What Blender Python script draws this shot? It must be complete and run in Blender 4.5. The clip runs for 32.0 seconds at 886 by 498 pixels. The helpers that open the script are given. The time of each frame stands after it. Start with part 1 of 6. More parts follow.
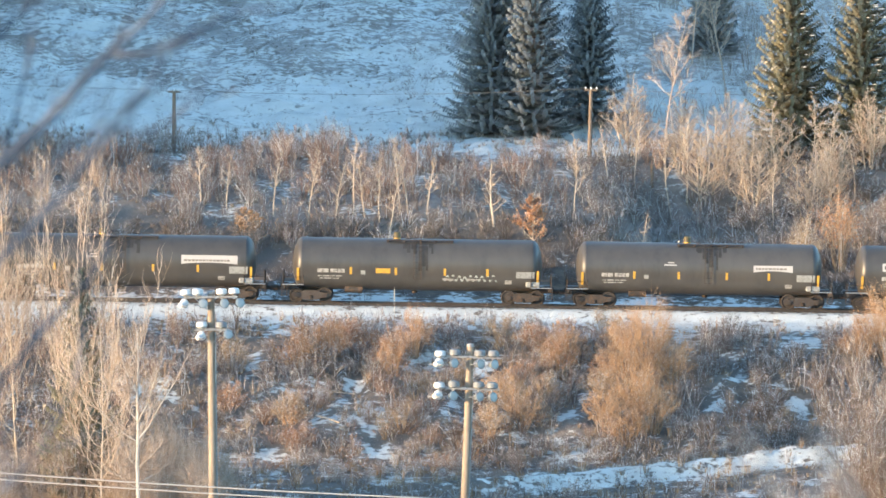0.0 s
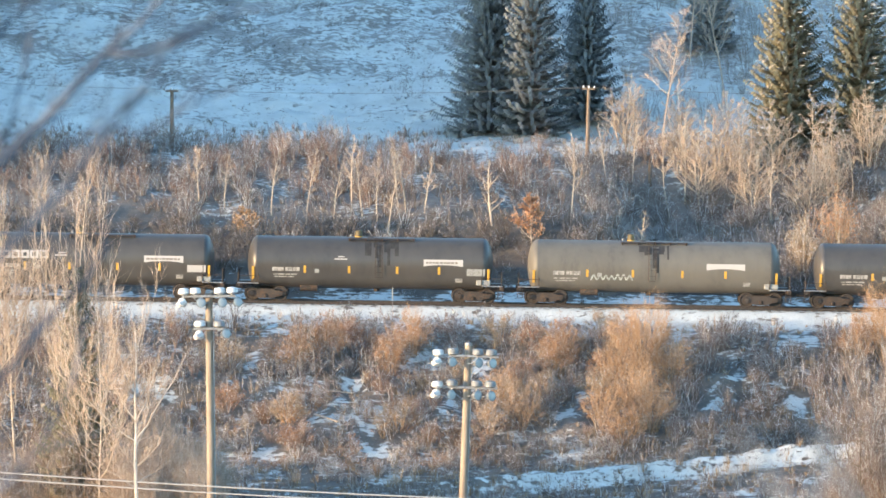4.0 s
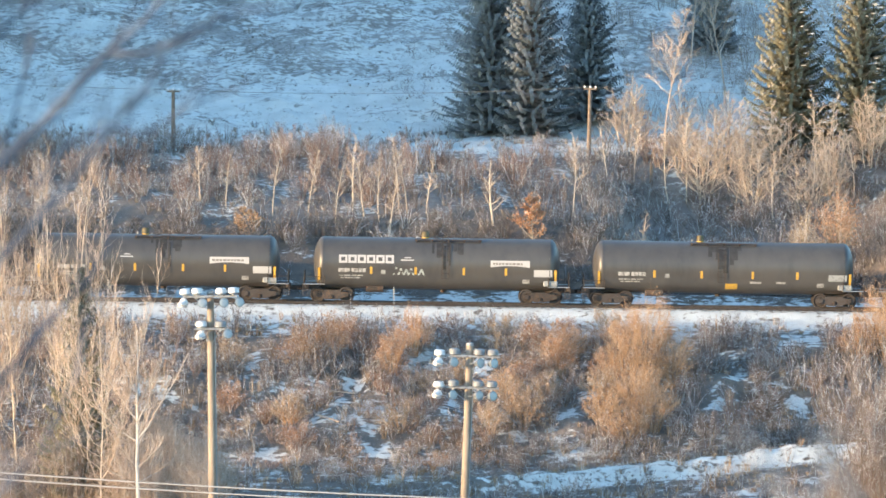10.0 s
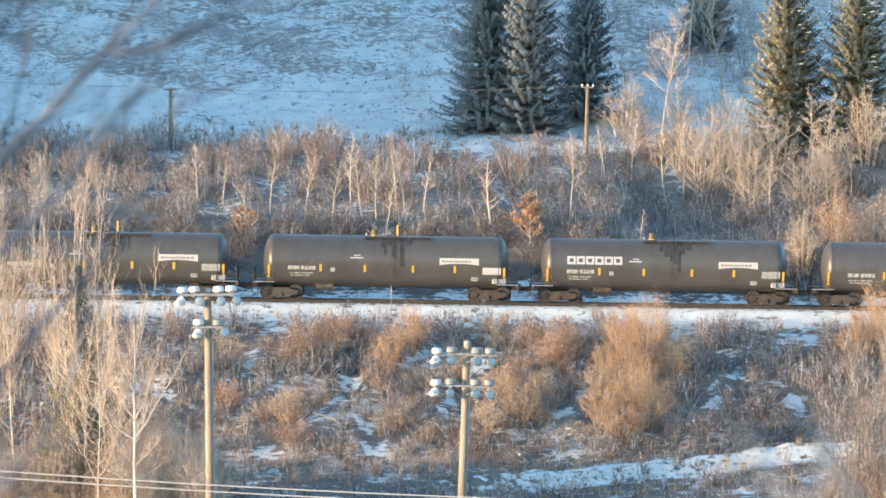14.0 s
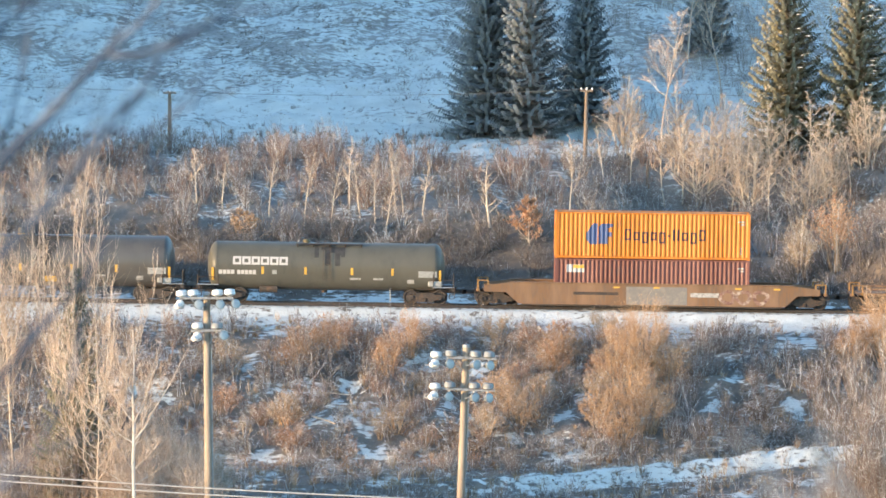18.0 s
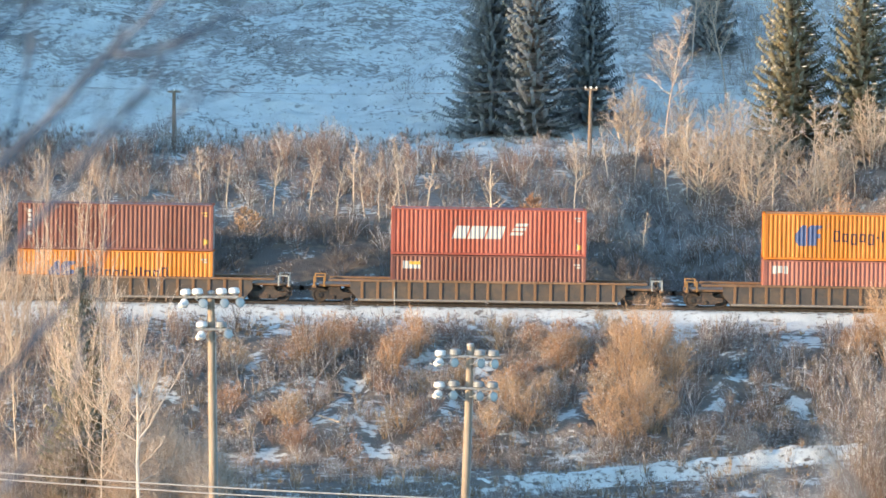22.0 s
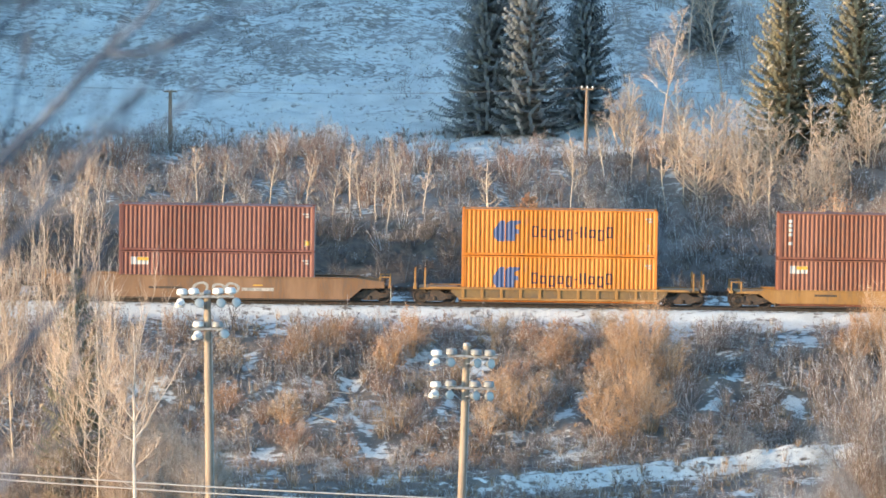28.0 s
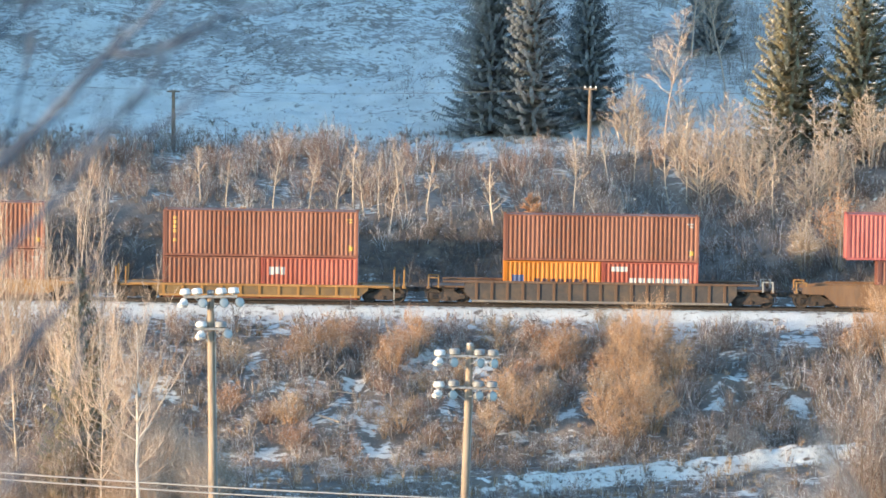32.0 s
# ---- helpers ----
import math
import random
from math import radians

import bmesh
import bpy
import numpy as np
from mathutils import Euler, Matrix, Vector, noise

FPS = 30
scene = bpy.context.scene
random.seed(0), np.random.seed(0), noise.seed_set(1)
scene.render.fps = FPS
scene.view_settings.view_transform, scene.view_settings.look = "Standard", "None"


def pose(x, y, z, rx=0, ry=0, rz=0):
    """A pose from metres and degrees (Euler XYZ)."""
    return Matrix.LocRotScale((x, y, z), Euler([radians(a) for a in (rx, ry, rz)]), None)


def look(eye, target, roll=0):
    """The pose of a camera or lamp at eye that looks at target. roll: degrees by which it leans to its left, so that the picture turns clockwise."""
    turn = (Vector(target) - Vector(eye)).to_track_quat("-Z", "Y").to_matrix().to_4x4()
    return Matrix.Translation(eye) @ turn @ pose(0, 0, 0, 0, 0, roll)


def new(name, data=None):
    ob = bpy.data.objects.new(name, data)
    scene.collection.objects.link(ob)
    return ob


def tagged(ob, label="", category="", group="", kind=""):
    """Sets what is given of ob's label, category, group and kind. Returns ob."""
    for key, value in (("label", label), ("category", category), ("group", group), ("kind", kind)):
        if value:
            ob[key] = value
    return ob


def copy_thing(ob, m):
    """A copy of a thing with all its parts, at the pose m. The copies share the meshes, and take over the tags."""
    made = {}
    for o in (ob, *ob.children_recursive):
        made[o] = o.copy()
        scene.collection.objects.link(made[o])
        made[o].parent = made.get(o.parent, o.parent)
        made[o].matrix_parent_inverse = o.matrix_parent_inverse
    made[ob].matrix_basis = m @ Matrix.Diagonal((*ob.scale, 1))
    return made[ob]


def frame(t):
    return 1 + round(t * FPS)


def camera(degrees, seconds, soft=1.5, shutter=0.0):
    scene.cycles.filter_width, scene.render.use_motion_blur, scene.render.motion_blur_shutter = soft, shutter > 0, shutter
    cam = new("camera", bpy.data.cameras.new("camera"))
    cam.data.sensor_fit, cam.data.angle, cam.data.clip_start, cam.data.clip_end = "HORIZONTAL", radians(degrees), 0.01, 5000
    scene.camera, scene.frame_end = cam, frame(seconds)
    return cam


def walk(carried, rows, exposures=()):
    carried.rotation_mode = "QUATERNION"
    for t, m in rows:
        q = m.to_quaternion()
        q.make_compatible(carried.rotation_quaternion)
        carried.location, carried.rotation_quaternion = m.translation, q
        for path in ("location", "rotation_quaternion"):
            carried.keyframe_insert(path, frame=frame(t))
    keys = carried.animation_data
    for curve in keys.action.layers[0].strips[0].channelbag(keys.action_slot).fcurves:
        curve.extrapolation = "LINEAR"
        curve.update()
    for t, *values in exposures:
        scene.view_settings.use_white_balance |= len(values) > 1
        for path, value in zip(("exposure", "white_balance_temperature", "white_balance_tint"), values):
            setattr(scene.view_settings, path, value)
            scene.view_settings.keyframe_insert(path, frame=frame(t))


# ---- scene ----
# ------------------------------------------------------------------ camera
EYE = (0.0, 0.0, 24.5)
PITCH = 3.446
cam = camera(9.0, 32.0, soft=1.6)
cam.data.dof.use_dof = True
cam.data.dof.focus_distance = 345.0
cam.data.dof.aperture_fstop = 7.0

# slight sway of the long lens: seconds, turn left, tilt up, lean (degrees)
SWAY = (
    (0, 0.032, 0.0005, 0.048), (0.5, -0.003, 0.0029, -0.008), (1, -0.0316, -0.0037, -0.01), (1.5, -0.0228, -0.0067, -0.008),
    (2, -0.0147, -0.0265, -0.01), (2.5, -0.0177, -0.0206, 0.062), (3, 0.0214, -0.0263, 0.007), (3.5, 0.0073, -0.0191, -0.007),
    (5.5, 0.0349, 0.0085, -0.037), (6, 0.0308, 0.014, 0.003), (6.5, 0.0215, 0.0119, 0.015), (7, 0.0374, -0.0001, -0.008),
    (7.5, 0.0588, 0.0125, 0.005), (8, 0.0196, 0.0026, -0.03), (8.5, 0.0126, 0.0067, 0.002), (9, 0, 0, 0),
    (9.5, 0.0037, 0.0001, 0.007), (10, 0.0259, -0.0093, -0.047), (10.5, -0.0054, -0.0062, -0.033), (11, 0.0135, -0.0152, 0.025),
    (11.5, 0.0057, -0.0091, -0.026), (12, 0.0037, 0.0001, 0.007), (12.5, 0.0126, -0.0088, 0.007), (13, 0.0047, -0.0173, 0.033),
    (13.5, 0.0001, -0.0241, 0.011), (14, -0.0016, -0.0266, -0.019), (14.5, -0.005, -0.0352, 0.007), (16.5, 0.0004, 0.018, -0.031),
    (17, -0.0051, 0.0242, 0.001), (17.5, -0.0123, 0.0023, 0.007), (18, -0.0116, 0.0089, 0.006), (18.5, -0.0147, -0.009, -0.01),
    (19, -0.0217, -0.0086, 0.032), (19.5, -0.0068, -0.0003, -0.028), (20, -0.0044, -0.0089, 0.001), (20.5, -0.005, -0.0175, 0.009),
    (21, 0.003, -0.011, 0.004), (21.5, 0.0214, -0.0117, 0.007), (22, 0.0323, -0.0036, 0.006), (22.5, 0.0124, -0.0031, -0.013),
    (23, 0.0115, 0.0026, -0.038), (23.5, 0.0374, 0.0175, -0.007), (24, 0.0211, 0.0071, -0.027), (24.5, -0.005, 0.0104, 0.009),
    (25, -0.0051, 0.0007, -0), (25.5, -0.0064, -0.0124, 0.009), (27.5, -0.0137, -0.0088, 0.008), (28, -0.0052, -0.0068, -0.017),
    (28.5, -0.0208, 0.0012, 0.051), (29, -0.0022, -0.0088, 0.003), (29.5, 0.0118, -0.009, -0.009), (30, 0.0034, -0.0017, -0.024),
    (30.5, 0.0037, 0.009, 0.009), (31, 0.0203, -0.0062, -0.032), (31.5, 0.031, -0.0072, 0.018), (32, 0.0276, -0.0076, -0.027),
)
walk(cam, [(t, pose(*EYE, 90 - PITCH + up, 0, side) @ pose(0, 0, 0, 0, 0, lean)) for t, side, up, lean in SWAY],
     exposures=[(0, 2.18, 6450, 5), (13, 2.19, 6450, 5), (18, 2.17, 6450, 5), (20.5, 2.10, 6450, 5), (24, 2.08, 6450, 5), (30, 2.05, 6450, 5), (32, 2.07, 6450, 5)])

# ------------------------------------------------------------------ light
SUN_EL, SUN_AZ = 6.0, 26.0     # height; angle from the track's line towards the camera's side
sun_from = Vector((-math.cos(radians(SUN_AZ)) * math.cos(radians(SUN_EL)),
                   -math.sin(radians(SUN_AZ)) * math.cos(radians(SUN_EL)), math.sin(radians(SUN_EL))))
sun_lamp = bpy.data.lights.new("sun", "SUN")
sun_lamp.energy, sun_lamp.angle, sun_lamp.color = 2.55, radians(0.6), (1.0, 0.66, 0.38)
sun = new("sun", sun_lamp)
sun.matrix_world = look(sun_from * 300 + Vector((0, 350, 0)), (0, 350, 0))

world = bpy.data.worlds.new("winter_sky")
scene.world = world
world.use_nodes = True
wn = world.node_tree.nodes
sky = wn.new("ShaderNodeTexSky")
sky.sky_type, sky.sun_disc = "NISHITA", False
sky.sun_elevation, sky.sun_rotation = radians(SUN_EL), math.atan2(sun_from.x, sun_from.y)
sky.altitude, sky.air_density, sky.dust_density, sky.ozone_density = 650, 1.0, 0.8, 2.0
wn["Background"].inputs["Strength"].default_value = 0.215
world.node_tree.links.new(sky.outputs["Color"], wn["Background"].inputs["Color"])

# ------------------------------------------------------------------ materials
def mat(name, base, rough=0.8, metal=0.0, second=None, scale=4.0, amount=0.5, third=None, scale3=0.6, amount3=0.4,
        bump=0.0, bump_scale=30.0, vary=0.0, island=0.0, stretch=(1, 1, 1), spec=0.3, fleck=None):
    """A surface with grain at two sizes: base mixed with second (fine) and third (broad) by noise, bump, and variation by object or by loose piece."""
    m = bpy.data.materials.new(name)
    m.use_nodes = True
    n, l = m.node_tree.nodes, m.node_tree.links
    b = n["Principled BSDF"]
    b.inputs["Roughness"].default_value, b.inputs["Metallic"].default_value = rough, metal
    b.inputs["Specular IOR Level"].default_value = spec
    tc = n.new("ShaderNodeTexCoord")
    mp = n.new("ShaderNodeMapping")
    mp.inputs["Scale"].default_value = stretch
    l.new(tc.outputs["Object"], mp.inputs["Vector"])
    rgb = n.new("ShaderNodeRGB")
    rgb.outputs[0].default_value = (*base, 1)
    colour = rgb.outputs[0]
    for other, sc, am in ((second, scale, amount), (third, scale3, amount3)):
        if other is None:
            continue
        nz = n.new("ShaderNodeTexNoise")
        nz.inputs["Scale"].default_value, nz.inputs["Detail"].default_value = sc, 5
        nz.inputs["Roughness"].default_value = 0.65
        l.new(mp.outputs[0], nz.inputs["Vector"])
        rp = n.new("ShaderNodeMapRange")
        rp.inputs["From Min"].default_value, rp.inputs["From Max"].default_value = 0.62 - 0.35 * am, 0.72 - 0.2 * am
        l.new(nz.outputs["Fac"], rp.inputs["Value"])
        mx = n.new("ShaderNodeMix")
        mx.data_type = "RGBA"
        l.new(rp.outputs[0], mx.inputs["Factor"])
        l.new(colour, mx.inputs["A"])
        mx.inputs["B"].default_value = (*other, 1)
        colour = mx.outputs["Result"]
    for source, am in (("obj", vary), ("isl", island)):
        if not am:
            continue
        if source == "obj":
            rnd = n.new("ShaderNodeObjectInfo").outputs["Random"]
        else:
            rnd = n.new("ShaderNodeNewGeometry").outputs["Random Per Island"]
        mr = n.new("ShaderNodeMapRange")
        mr.inputs["To Min"].default_value, mr.inputs["To Max"].default_value = 1 - am, 1 + am
        l.new(rnd, mr.inputs["Value"])
        hs = n.new("ShaderNodeHueSaturation")
        l.new(mr.outputs[0], hs.inputs["Value"])
        l.new(colour, hs.inputs["Color"])
        colour = hs.outputs["Color"]
    if fleck:
        rime, share = fleck
        gt = n.new("ShaderNodeMath")
        gt.operation = "GREATER_THAN"
        gt.inputs[1].default_value = 1 - share
        l.new(n.new("ShaderNodeNewGeometry").outputs["Random Per Island"], gt.inputs[0])
        mx = n.new("ShaderNodeMix")
        mx.data_type = "RGBA"
        l.new(gt.outputs[0], mx.inputs["Factor"])
        l.new(colour, mx.inputs["A"])
        mx.inputs["B"].default_value = (*rime, 1)
        colour = mx.outputs["Result"]
    l.new(colour, b.inputs["Base Color"])
    if bump:
        nz = n.new("ShaderNodeTexNoise")
        nz.inputs["Scale"].default_value, nz.inputs["Detail"].default_value = bump_scale, 4
        l.new(mp.outputs[0], nz.inputs["Vector"])
        bp = n.new("ShaderNodeBump")
        bp.inputs["Strength"].default_value, bp.inputs["Distance"].default_value = bump, 0.03
        l.new(nz.outputs["Fac"], bp.inputs["Height"])
        l.new(bp.outputs[0], b.inputs["Normal"])
    return m


def painted(name, base, dirt=0.35, rough=0.55):
    """Weathered paint: broad fading, rusty specks and dusty streaks running down."""
    d = tuple(c * 0.62 + 0.03 for c in base)
    f = tuple(min(1, c * 1.18 + 0.02) for c in base)
    return mat(name, base, rough, 0.0, d, 3.5, dirt, f, 0.35, 0.45, 0.12, 18, vary=0.05, stretch=(1.6, 1, 0.35))


M = {}
M["tank"] = mat("tank_paint", (0.058, 0.055, 0.052), 0.42, 0, (0.046, 0.044, 0.043), 1.6, 0.35, (0.072, 0.067, 0.061), 0.5, 0.5, 0.1, 10, vary=0.12, stretch=(1, 1, 0.4), spec=0.6)
M["tank_grey"] = mat("tank_paint_grey", (0.125, 0.12, 0.108), 0.5, 0, (0.10, 0.097, 0.09), 1.6, 0.35, (0.145, 0.138, 0.122), 0.5, 0.5, 0.1, 10, stretch=(1, 1, 0.4))
M["tank_black"] = mat("tank_paint_black", (0.082, 0.08, 0.066), 0.42, 0, (0.065, 0.064, 0.056), 1.6, 0.3, (0.096, 0.092, 0.076), 0.5, 0.5, 0.08, 10, stretch=(1, 1, 0.4))
M["stain"] = mat("oil_stain", (0.036, 0.034, 0.032), 0.5, 0, (0.054, 0.051, 0.048), 3, 0.55)
M["iron"] = mat("dark_iron", (0.045, 0.04, 0.037), 0.75, 0.0, (0.10, 0.065, 0.045), 6, 0.4, bump=0.3, bump_scale=25, vary=0.2)
M["rustiron"] = mat("rusty_iron", (0.056, 0.05, 0.047), 0.85, 0.0, (0.05, 0.04, 0.035), 8, 0.5, bump=0.3, bump_scale=25, vary=0.2)
M["wheel"] = mat("wheel_steel", (0.048, 0.043, 0.041), 0.7, 0.2, (0.075, 0.062, 0.055), 8, 0.4)
M["rail"] = mat("rail_steel", (0.08, 0.07, 0.065), 0.5, 0.4, (0.05, 0.043, 0.04), 5, 0.5)
M["white"] = mat("white_lettering", (0.43, 0.42, 0.41), 0.6, 0, (0.45, 0.44, 0.42), 5, 0.35)
M["dull"] = mat("worn_lettering", (0.38, 0.37, 0.35), 0.7, 0, (0.2, 0.2, 0.19), 5, 0.5)
M["plate"] = mat("grey_plate", (0.30, 0.31, 0.30), 0.6, 0, (0.2, 0.2, 0.2), 6, 0.4)
M["yellow"] = mat("yellow_reflector", (0.56, 0.34, 0.06), 0.5, 0, (0.42, 0.25, 0.06), 8, 0.4)
M["olive"] = mat("olive_paint", (0.11, 0.09, 0.045), 0.5, 0, (0.075, 0.062, 0.04), 6, 0.4)
M["faded_yellow"] = mat("faded_yellow_marks", (0.50, 0.30, 0.09), 0.6, 0, (0.30, 0.16, 0.07), 6, 0.45)
M["orange"] = painted("orange_paint", (0.43, 0.145, 0.015), 0.28)
M["brown"] = painted("brown_red_paint", (0.135, 0.05, 0.04), 0.35)
M["rust"] = painted("rust_brown_paint", (0.175, 0.067, 0.043), 0.35)
M["red"] = painted("red_paint", (0.26, 0.064, 0.044), 0.3)
M["lightred"] = painted("faded_red_paint", (0.24, 0.09, 0.07), 0.35)
M["salmon"] = painted("salmon_red_paint", (0.33, 0.095, 0.09), 0.2)
M["blue"] = mat("blue_emblem", (0.055, 0.095, 0.22), 0.6, 0, (0.06, 0.08, 0.17), 6, 0.4)
M["navy"] = mat("dark_blue_lettering", (0.06, 0.036, 0.05), 0.6, 0, (0.07, 0.045, 0.05), 6, 0.4)
M["well_yellow"] = painted("well_car_yellow", (0.27, 0.145, 0.045), 0.45)
M["well_ochre"] = painted("well_car_ochre", (0.165, 0.094, 0.050), 0.55)
M["well_brown"] = painted("well_car_brown", (0.11, 0.065, 0.04), 0.55)
# recess paint darkened: shade between chords and ribs is in the colour
M["well_shaded"] = mat("shaded_well_recess", (0.068, 0.062, 0.060), 0.8, 0, (0.056, 0.053, 0.053), 3, 0.5, (0.10, 0.078, 0.06), 0.8, 0.4)
# darker yellow for the side panels of the low yellow cars
M["well_yellow_dark"] = mat("dark_yellow_recess", (0.15, 0.10, 0.05), 0.8, 0, (0.11, 0.085, 0.06), 3, 0.5, (0.19, 0.125, 0.055), 0.8, 0.4)
M["patch"] = mat("grey_patch_paint", (0.17, 0.16, 0.15), 0.7, 0, (0.22, 0.2, 0.17), 3, 0.4)
M["graffiti"] = mat("spray_paint", (0.22, 0.13, 0.10), 0.6, 0, (0.40, 0.34, 0.28), 2.5, 0.5, (0.12, 0.06, 0.05), 2.0, 0.5)
M["graffiti_pale"] = mat("pale_spray_paint", (0.42, 0.45, 0.42), 0.6, 0, (0.25, 0.28, 0.27), 3, 0.5)
M["pole"] = mat("weathered_pole", (0.28, 0.225, 0.175), 0.85, 0, (0.18, 0.145, 0.115), 6, 0.5, (0.34, 0.28, 0.22), 0.8, 0.5, 0.4, 20, stretch=(6, 6, 0.5))
M["pole_dark"] = mat("dark_pole", (0.25, 0.20, 0.16), 0.9, 0, (0.12, 0.09, 0.07), 6, 0.5, bump=0.4, bump_scale=20, stretch=(6, 6, 0.5))
M["steel"] = mat("galvanised_steel", (0.32, 0.33, 0.34), 0.55, 0.5, (0.2, 0.2, 0.21), 8, 0.4)
# pale copy of the housing, for floodlights that stand in the sun
M["lamp"] = mat("sunlit_lamp_housing", (0.62, 0.63, 0.62), 0.5, 0.0, (0.45, 0.46, 0.46), 8, 0.4)
M["lens"] = mat("lamp_glass", (0.33, 0.37, 0.385), 0.25, 0, (0.26, 0.30, 0.32), 5, 0.4, spec=0.6)
M["wire"] = mat("aluminium_wire", (0.55, 0.52, 0.48), 0.5, 0.3)
M["wire_dark"] = mat("dark_wire", (0.22, 0.20, 0.17), 0.6, 0.2)
M["tie"] = mat("timber_tie", (0.10, 0.088, 0.08), 0.9, 0, (0.55, 0.55, 0.56), 3, 0.5, vary=0.2)
M["bark_pale"] = mat("pale_bark", (0.47, 0.41, 0.34), 0.85, 0, (0.22, 0.18, 0.15), 7, 0.3, (0.52, 0.45, 0.37), 1.0, 0.5, vary=0.12)
M["bark_white"] = mat("white_birch_bark", (0.52, 0.48, 0.43), 0.8, 0, (0.28, 0.24, 0.21), 6, 0.22, (0.52, 0.46, 0.40), 1.0, 0.4, vary=0.1)
M["bark_dark"] = mat("dark_bark", (0.15, 0.12, 0.10), 0.9, 0, (0.08, 0.065, 0.055), 8, 0.5, bump=0.4, bump_scale=20)
RIME = (0.54, 0.54, 0.55)
M["twig"] = mat("frosted_twigs", (0.40, 0.315, 0.25), 0.9, 0, (0.50, 0.43, 0.37), 1.5, 0.36, (0.32, 0.24, 0.18), 0.3, 0.45, island=0.25, fleck=((0.56, 0.51, 0.46), 0.15))
M["twig_pink"] = mat("reddish_twigs", (0.26, 0.185, 0.155), 0.9, 0, (0.36, 0.285, 0.25), 1.2, 0.4, (0.205, 0.14, 0.115), 0.3, 0.5, island=0.3, fleck=(RIME, 0.13))
M["twig_amber"] = mat("amber_twigs", (0.40, 0.262, 0.155), 0.9, 0, (0.47, 0.345, 0.235), 1.2, 0.36, (0.31, 0.18, 0.10), 0.3, 0.5, island=0.3, fleck=((0.56, 0.49, 0.42), 0.14))
M["twig_russet"] = mat("russet_dead_leaves", (0.35, 0.20, 0.12), 0.9, 0, (0.41, 0.28, 0.19), 1.2, 0.4, (0.26, 0.135, 0.08), 0.4, 0.45, island=0.35, fleck=(RIME, 0.14))
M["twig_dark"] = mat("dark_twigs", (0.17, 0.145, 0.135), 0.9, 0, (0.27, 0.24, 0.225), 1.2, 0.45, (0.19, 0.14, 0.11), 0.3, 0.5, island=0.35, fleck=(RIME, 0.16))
M["twig_tan"] = mat("tan_dead_leaves", (0.34, 0.265, 0.185), 0.9, 0, (0.42, 0.36, 0.29), 1.3, 0.35, (0.24, 0.175, 0.12), 0.4, 0.4, island=0.35, fleck=(RIME, 0.22))
M["leaf_orange"] = mat("rust_orange_leaves", (0.46, 0.27, 0.165), 0.8, 0, (0.36, 0.20, 0.12), 2, 0.4, island=0.35)
M["grass"] = mat("dead_grass", (0.36, 0.26, 0.16), 0.9, 0, (0.46, 0.40, 0.33), 0.8, 0.3, (0.26, 0.17, 0.10), 0.25, 0.5, island=0.35, fleck=(RIME, 0.15))
M["grass_cold"] = mat("frosted_dead_grass", (0.27, 0.24, 0.215), 0.9, 0, (0.40, 0.385, 0.37), 0.8, 0.45, (0.20, 0.175, 0.155), 0.2, 0.5, island=0.35, fleck=(RIME, 0.12))
# blue-grey and lifted: distance haze is mixed into the needle colour
M["needle"] = mat("spruce_needles", (0.19, 0.21, 0.222), 0.8, 0, (0.22, 0.235, 0.245), 1.0, 0.5, (0.20, 0.21, 0.215), 0.5, 0.3, island=0.2, fleck=((0.30, 0.32, 0.33), 0.05))
# golden copy of the needles, with low sunlight in the colour
M["needle_sun_gold"] = mat("spruce_needles_sun_gold", (0.195, 0.178, 0.115), 0.8, 0, (0.155, 0.16, 0.12), 0.8, 0.5, (0.18, 0.175, 0.135), 0.5, 0.34, island=0.2, fleck=((0.42, 0.38, 0.31), 0.07))
# brush colour darkened to carry the train's shadow on the slope foot
M["twig_shaded"] = mat("shaded_bare_brush", (0.115, 0.108, 0.107), 0.9, 0, (0.17, 0.16, 0.16), 1.2, 0.4, (0.12, 0.10, 0.09), 0.3, 0.5, island=0.35, fleck=((0.24, 0.24, 0.25), 0.12))
# dim brush; in the gully and right bank its tone stands for hazy shade
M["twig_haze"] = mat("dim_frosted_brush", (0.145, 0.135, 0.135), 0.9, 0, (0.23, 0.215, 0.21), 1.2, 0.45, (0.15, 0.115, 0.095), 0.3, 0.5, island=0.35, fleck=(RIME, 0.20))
M["twig_frost"] = mat("hoar_frosted_brush", (0.30, 0.265, 0.245), 0.9, 0, (0.42, 0.40, 0.39), 1.4, 0.5, (0.24, 0.19, 0.165), 0.3, 0.45, island=0.3, fleck=((0.60, 0.61, 0.63), 0.24))
M["snow"] = mat("snow_clump", (0.80, 0.81, 0.83), 0.7, 0, (0.66, 0.68, 0.72), 4, 0.4)
# darker copy of the same housing, with shade put into its colour
M["lamp_shaded"] = mat("shaded_lamp_housing", (0.19, 0.205, 0.215), 0.6, 0.0, (0.24, 0.255, 0.265), 8, 0.4)
M["frost_twig"] = mat("hoar_frosted_twig", (0.50, 0.53, 0.58), 0.9, 0, (0.30, 0.31, 0.34), 6, 0.4)
# twigs blued and darkened to look out of the sun
M["near_twig_shaded"] = mat("near_bush_twig_shaded", (0.17, 0.19, 0.22), 0.9, 0, (0.26, 0.28, 0.31), 6, 0.4)
# bark colour holds the blue shade, since sunlight reaches these branches
M["near_bark_shaded"] = mat("near_branch_bark_shaded", (0.05, 0.07, 0.11), 0.9, 0, (0.14, 0.17, 0.23), 6, 0.35)


